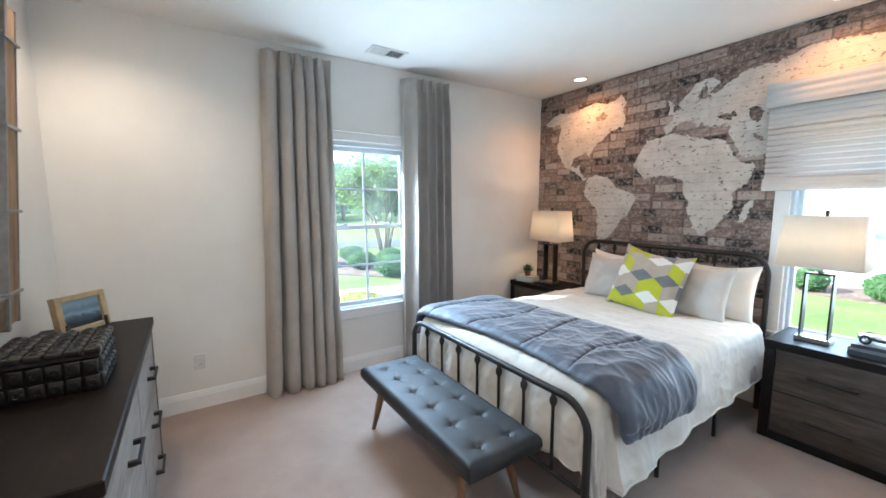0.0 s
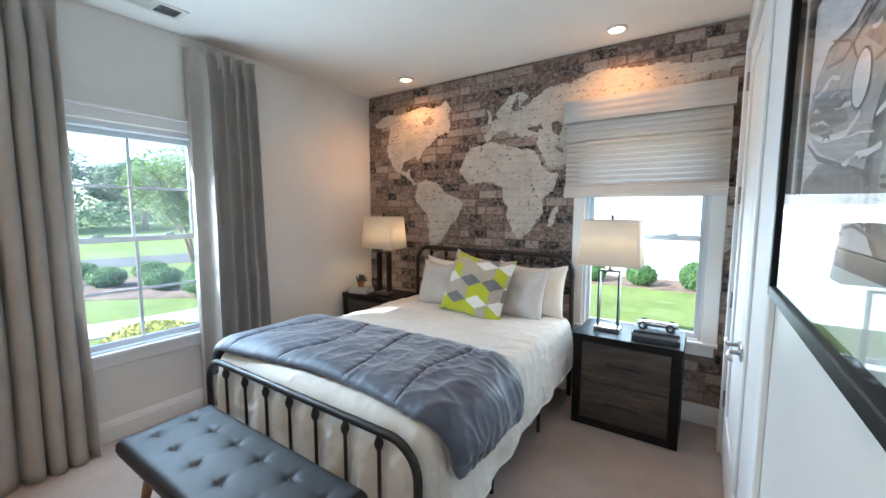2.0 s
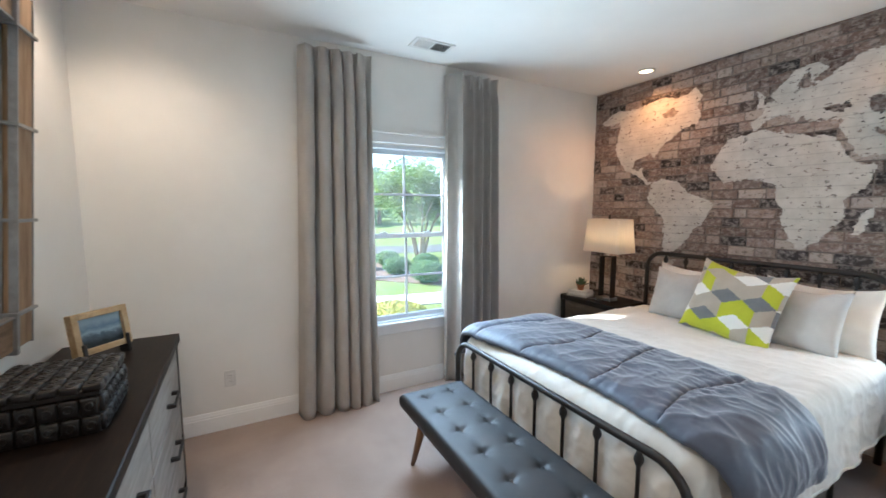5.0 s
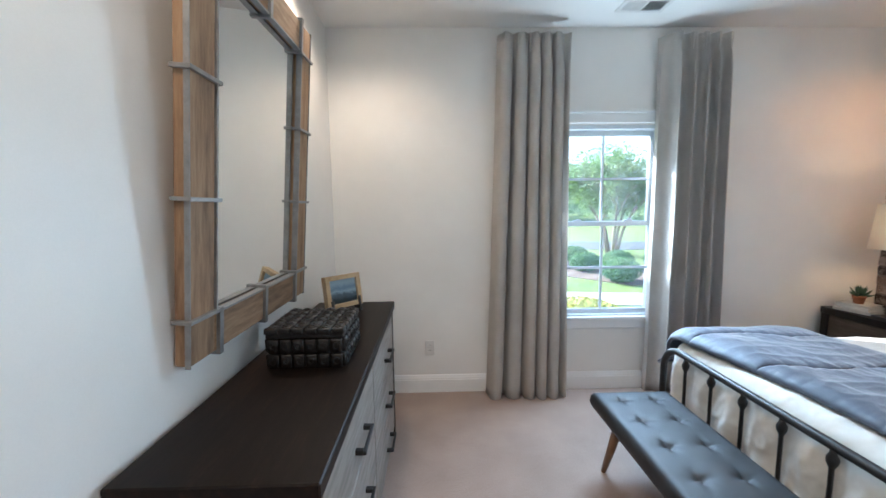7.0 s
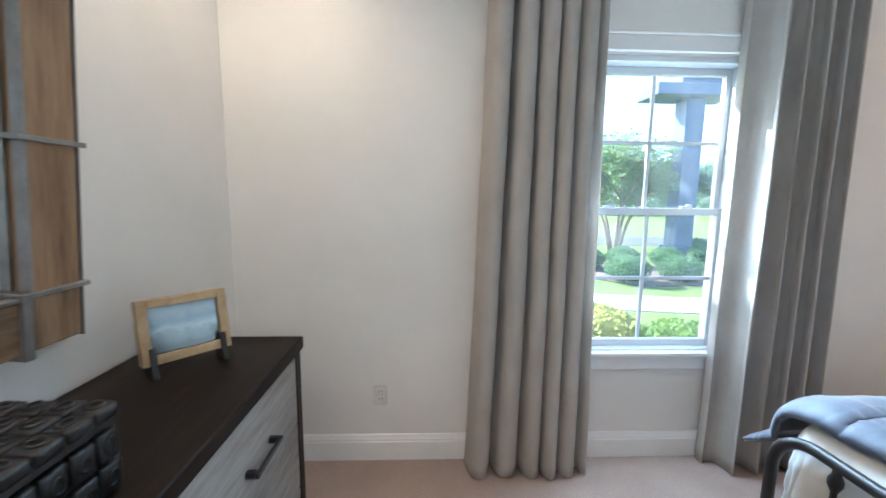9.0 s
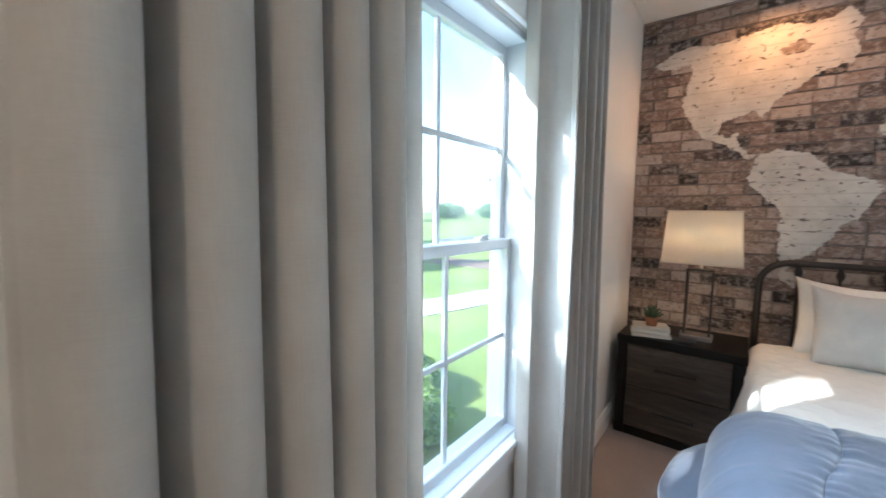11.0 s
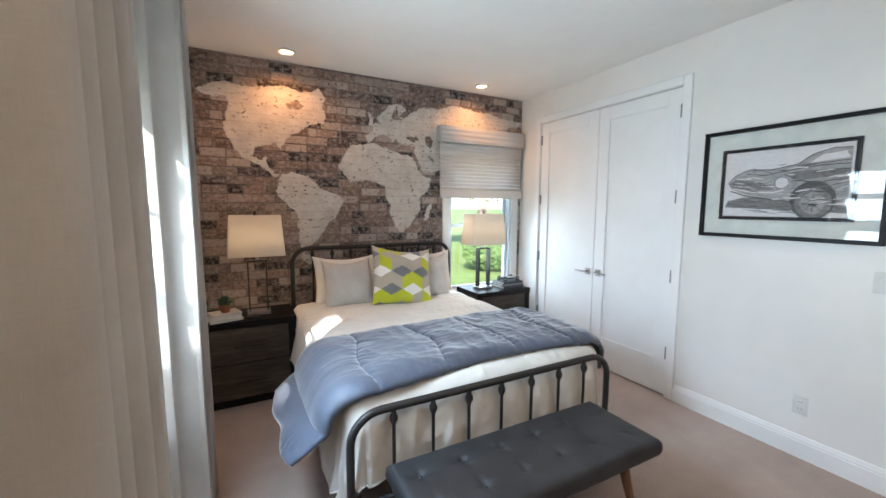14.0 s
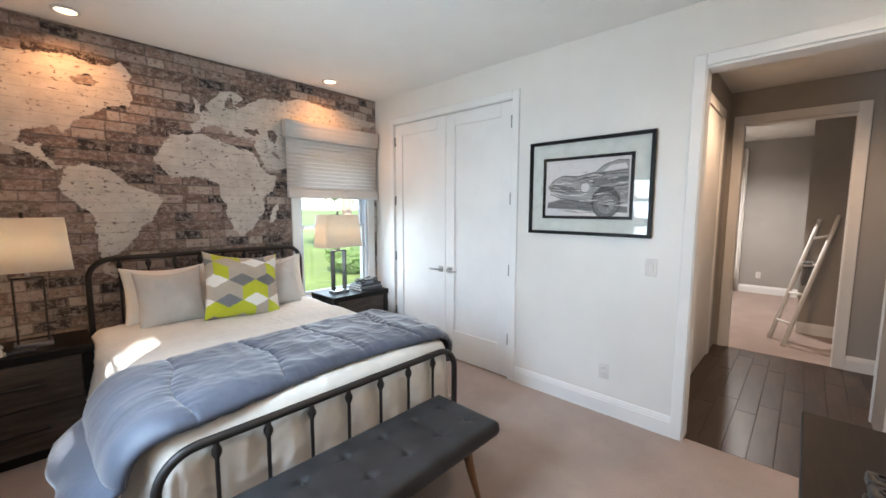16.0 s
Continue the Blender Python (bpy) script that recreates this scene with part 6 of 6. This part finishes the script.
# neighbouring house: lap siding, eave and roof
house = thing("house", (13.6, 3.5, GZ), "white lap-sided neighbouring house with grey roof", "house")
part("wall", boxes((12.95, -2.4, GZ, 20.0, 9.5, 2.45)), M_SIDING, house)
for k in range(22):
    z = GZ + 0.12 + k * 0.125
    bm = bmesh.new()
    vs = [bm.verts.new(p) for p in ((12.949, -2.4, z + 0.128), (12.928, -2.4, z), (12.949, -2.4, z), (12.949, 9.5, z + 0.128), (12.928, 9.5, z), (12.949, 9.5, z))]
    for f in ((0, 1, 4, 3), (1, 2, 5, 4), (0, 2, 1), (3, 4, 5)):
        bm.faces.new([vs[q] for q in f])
    part("siding_board", bm, M_SIDING, house)
part("eave", boxes((12.45, -2.8, 2.28, 12.96, 9.9, 2.46), bevel=0.01), M_SIDING, house)
bm = bmesh.new()
vs = [bm.verts.new(p) for p in ((12.35, -2.9, 2.465), (12.35, 10.0, 2.465), (17.0, 10.0, 5.0), (17.0, -2.9, 5.0), (12.35, -2.9, 2.56), (12.35, 10.0, 2.56), (17.0, 10.0, 5.1), (17.0, -2.9, 5.1))]
for f in ((0, 3, 2, 1), (4, 5, 6, 7), (0, 1, 5, 4), (1, 2, 6, 5), (2, 3, 7, 6), (3, 0, 4, 7)):
    bm.faces.new([vs[q] for q in f])
part("roof", bm, M_ROOFING, house)

# ---- brick wall with the painted map ----
BF, BB = E - 0.002, E + 0.006


def brick_span(y0, y1, z0, z1):
    """True where a brick would cover the window opening or lie off the wall."""
    return y1 > EWY0 - 0.08 and y0 < EWY1 + 0.08 and z1 > WIN_Z0 - 0.08 and z0 < WIN_Z1 + 0.095


brick_meshes = []
rng = random.Random(11)
for k in range(5):
    bm = bmesh.new()
    vs = box(bm, 0, -(BRICK_L - JOINT) / 2, -(BRICK_H - JOINT) / 2, BB - BF, (BRICK_L - JOINT) / 2, (BRICK_H - JOINT) / 2)
    for v in vs:
        v.co.y += rng.uniform(-0.003, 0.003)
        v.co.z += rng.uniform(-0.002, 0.002)
        if v.co.x < 0.004:
            v.co.x += rng.uniform(-0.0006, 0.002)
    bmesh.ops.bevel(bm, geom=[e for e in bm.edges if all(v.co.x < 0.004 for v in e.verts)], offset=0.0025, segments=1, affect="EDGES")
    me = bpy.data.meshes.new("brick")
    bm.to_mesh(me)
    bm.free()
    me.materials.append(M_BRICK)
    brick_meshes.append(me)

rest_v, rest_f = [], []
singles = 0
rows_n = int(H / BRICK_H) + 1
for r in range(rows_n):
    z0, z1 = r * BRICK_H + JOINT, min((r + 1) * BRICK_H, H)
    shift = (r % 2) * BRICK_L / 2 + rng.uniform(-0.012, 0.012)
    y = N - shift
    cells = [] if shift < 0.02 else [(N - shift + JOINT, N)]
    while y > S:
        if rng.random() < 0.22:
            half = BRICK_L * rng.uniform(0.42, 0.75)
            cells.append((max(y - half + JOINT, S), y))
            y -= half
        cells.append((max(y - BRICK_L + JOINT, S), y))
        y -= BRICK_L
    for ya, yb in cells:
        pieces = [(ya, yb)]
        if brick_span(ya, yb, z0, z1):
            pieces = []
            if yb > EWY1 + 0.08 + 0.02:
                pieces.append((max(ya, EWY1 + 0.082), yb))
            if ya < EWY0 - 0.08 - 0.02:
                pieces.append((ya, min(yb, EWY0 - 0.082)))
        for pa, pb in pieces:
            whole = abs((pb - pa) - (BRICK_L - JOINT)) < 0.004 and abs((z1 - z0) - (BRICK_H - JOINT)) < 0.004
            if whole and z0 > 0.95 and pa > 1.2 and singles < 300:
                ob = new("brick", brick_meshes[rng.randrange(5)])
                ob.location = (BF, (pa + pb) / 2, (z0 + z1) / 2)
                ob.parent = wall_east
                singles += 1
            else:
                b0 = len(rest_v)
                f0, f1 = BF + rng.uniform(-0.0005, 0.002), BF + rng.uniform(-0.0005, 0.002)
                rest_v += [(BB, pa, z0), (BB, pb, z0), (BB, pb, z1), (BB, pa, z1), (f0, pa + 0.002, z0 + 0.002), (f1, pb - 0.002, z0 + 0.002), (f1, pb - 0.002, z1 - 0.002), (f0, pa + 0.002, z1 - 0.002)]
                rest_f += [tuple(b0 + q for q in f) for f in ((4, 7, 6, 5), (0, 4, 5, 1), (1, 5, 6, 2), (2, 6, 7, 3), (3, 7, 4, 0))]
me = bpy.data.meshes.new("brick_courses")
me.from_pydata(rest_v, [], rest_f)
me.materials.append(M_BRICK)
courses = new("brick_courses", me)
courses.parent = wall_east
tagged(courses, "whitewashed grey-brown bricks", "", "", "stuff")

# outlines of the painted land, in centimetres from the corner and the floor
NORTH_AM = [(8, 242), (13, 246), (21, 250), (33, 252), (41, 250), (51, 250), (63, 252), (73, 254), (81, 252), (90, 250), (102, 255), (109, 248), (105, 241), (108, 233), (106, 226), (96, 224), (90, 221), (82, 216), (77, 212), (73, 208), (69, 201), (66, 205), (55, 204), (49, 200), (47, 194), (53, 191), (57, 194), (58, 188), (64, 180), (69, 178), (64, 177), (57, 183), (49, 188), (41, 191), (36, 196), (32, 203), (29, 207), (26, 213), (26, 218), (28, 224), (30, 231), (31, 237), (28, 240), (20, 240)]
BAY = [(74, 240), (84, 244), (89, 239), (84, 235), (75, 237)]
SOUTH_AM = [(68, 178), (75, 181), (84, 181), (90, 178), (96, 175), (102, 168), (109, 165), (119, 162), (122, 157), (118, 148), (113, 141), (107, 136), (105, 130), (100, 124), (94, 118), (88, 114), (86, 109), (94, 108), (90, 99), (84, 104), (82, 121), (82, 133), (81, 144), (75, 151), (69, 158), (65, 164), (66, 172)]
ISLES = [(147, 228), (152, 229), (152, 237), (148, 240), (149, 234)]
AFRICA = [(130, 209), (118, 189), (129, 175), (146, 177), (155, 175), (163, 172), (165, 161), (168, 153), (169, 142), (174, 132), (179, 126), (186, 130), (193, 138), (201, 149), (201, 160), (210, 170), (214, 181), (205, 184), (200, 194), (193, 202), (179, 205), (163, 209), (152, 212)]
EURASIA = [(144, 214), (145, 220), (150, 222), (153, 226), (150, 230), (158, 232), (156, 236), (162, 242), (169, 250), (180, 252), (186, 247), (178, 240), (183, 239), (200, 250), (212, 252), (226, 252), (235, 257), (244, 259), (254, 256), (266, 255), (283, 255), (298, 252), (316, 250), (330, 248), (324, 243), (314, 242), (306, 240), (297, 237), (296, 199), (276, 187), (242, 184), (221, 190), (206, 185), (197, 201), (194, 208), (179, 211), (174, 214), (167, 219), (159, 221), (152, 216), (148, 212)]
INLAND = [
    [(186, 221), (190, 223), (197, 222), (200, 219), (195, 217), (188, 218)],
    [(206, 222), (212, 224), (216, 218), (213, 212), (208, 215)],
    [(192, 203), (196, 201), (206, 188), (207, 183), (202, 185)],
    [(205, 186), (217, 188), (217, 183), (207, 181)],
    [(210, 205), (213, 204), (218, 199), (214, 198)],
    [(154, 215), (161, 221), (169, 219), (172, 215), (176, 218), (178, 213), (185, 213), (195, 212), (194, 206), (185, 207), (178, 209), (172, 207), (166, 207), (164, 212), (157, 213)],
    [(171, 240), (174, 246), (177, 246), (177, 240), (180, 237), (175, 236)],
]
MADAGASCAR = [(207, 147), (211, 153), (215, 156), (213, 147), (209, 138), (205, 138)]
EAST_ISLES = [(327, 168), (333, 165), (331, 158), (328, 160)]
AUSTRALIA = [(318, 150), (324, 156), (333, 152), (336, 140), (333, 128), (326, 122), (320, 130)]

CELL = 0.008
ys = np.arange(S + 0.004, N - 0.002, CELL)
zs = np.arange(0.9, H - 0.01, CELL)
YY, ZZ = np.meshgrid(ys, zs, indexing="ij")
U, V = (N - YY - CELL / 2) * 100, (ZZ + CELL / 2) * 100
wob = np.array([[noise.noise(Vector((u * 0.16, v * 0.16, 0.0))) + 0.7 * noise.noise(Vector((u * 0.45, v * 0.45, 4.0))) for v in V[0]] for u in U[:, 0]])
wob2 = np.array([[noise.noise(Vector((u * 0.16, v * 0.16, 9.0))) + 0.7 * noise.noise(Vector((u * 0.45, v * 0.45, 14.0))) for v in V[0]] for u in U[:, 0]])
PU, PV = U + wob * 1.6, V + wob2 * 1.6


def inside(poly):
    hit = np.zeros(PU.shape, bool)
    for (xa, ya), (xb, yb) in zip(poly, poly[1:] + poly[:1]):
        if ya == yb:
            continue
        cross = ((ya > PV) != (yb > PV)) & (PU < (xb - xa) * (PV - ya) / (yb - ya) + xa)
        hit ^= cross
    return hit


land = inside(NORTH_AM) & ~inside(BAY)
for poly in (SOUTH_AM, ISLES, AFRICA, MADAGASCAR, EAST_ISLES, AUSTRALIA):
    land |= inside(poly)
sea = np.zeros(PU.shape, bool)
for poly in INLAND:
    sea |= inside(poly)
land = (land | inside(EURASIA)) & ~sea
land &= ~((YY + CELL > EWY0 - 0.082) & (YY < EWY1 + 0.082) & (ZZ + CELL > WIN_Z0 - 0.08) & (ZZ < WIN_Z1 + 0.1))
index, mv, mf = {}, [], []
XP = E - 0.0042
for i, j in zip(*np.nonzero(land)):
    quad = []
    for di, dj in ((0, 0), (0, 1), (1, 1), (1, 0)):
        key = (i + di, j + dj)
        if key not in index:
            index[key] = len(mv)
            mv.append((XP, float(ys[0] + key[0] * CELL), float(zs[0] + key[1] * CELL)))
        quad.append(index[key])
    mf.append(tuple(quad))
me = bpy.data.meshes.new("world_map")
me.from_pydata(mv, [], mf)
me.materials.append(M_MAP)
wm = new("painted_world_map", me)
wm.parent = wall_east
wm["label"] = "worn white painted world map"
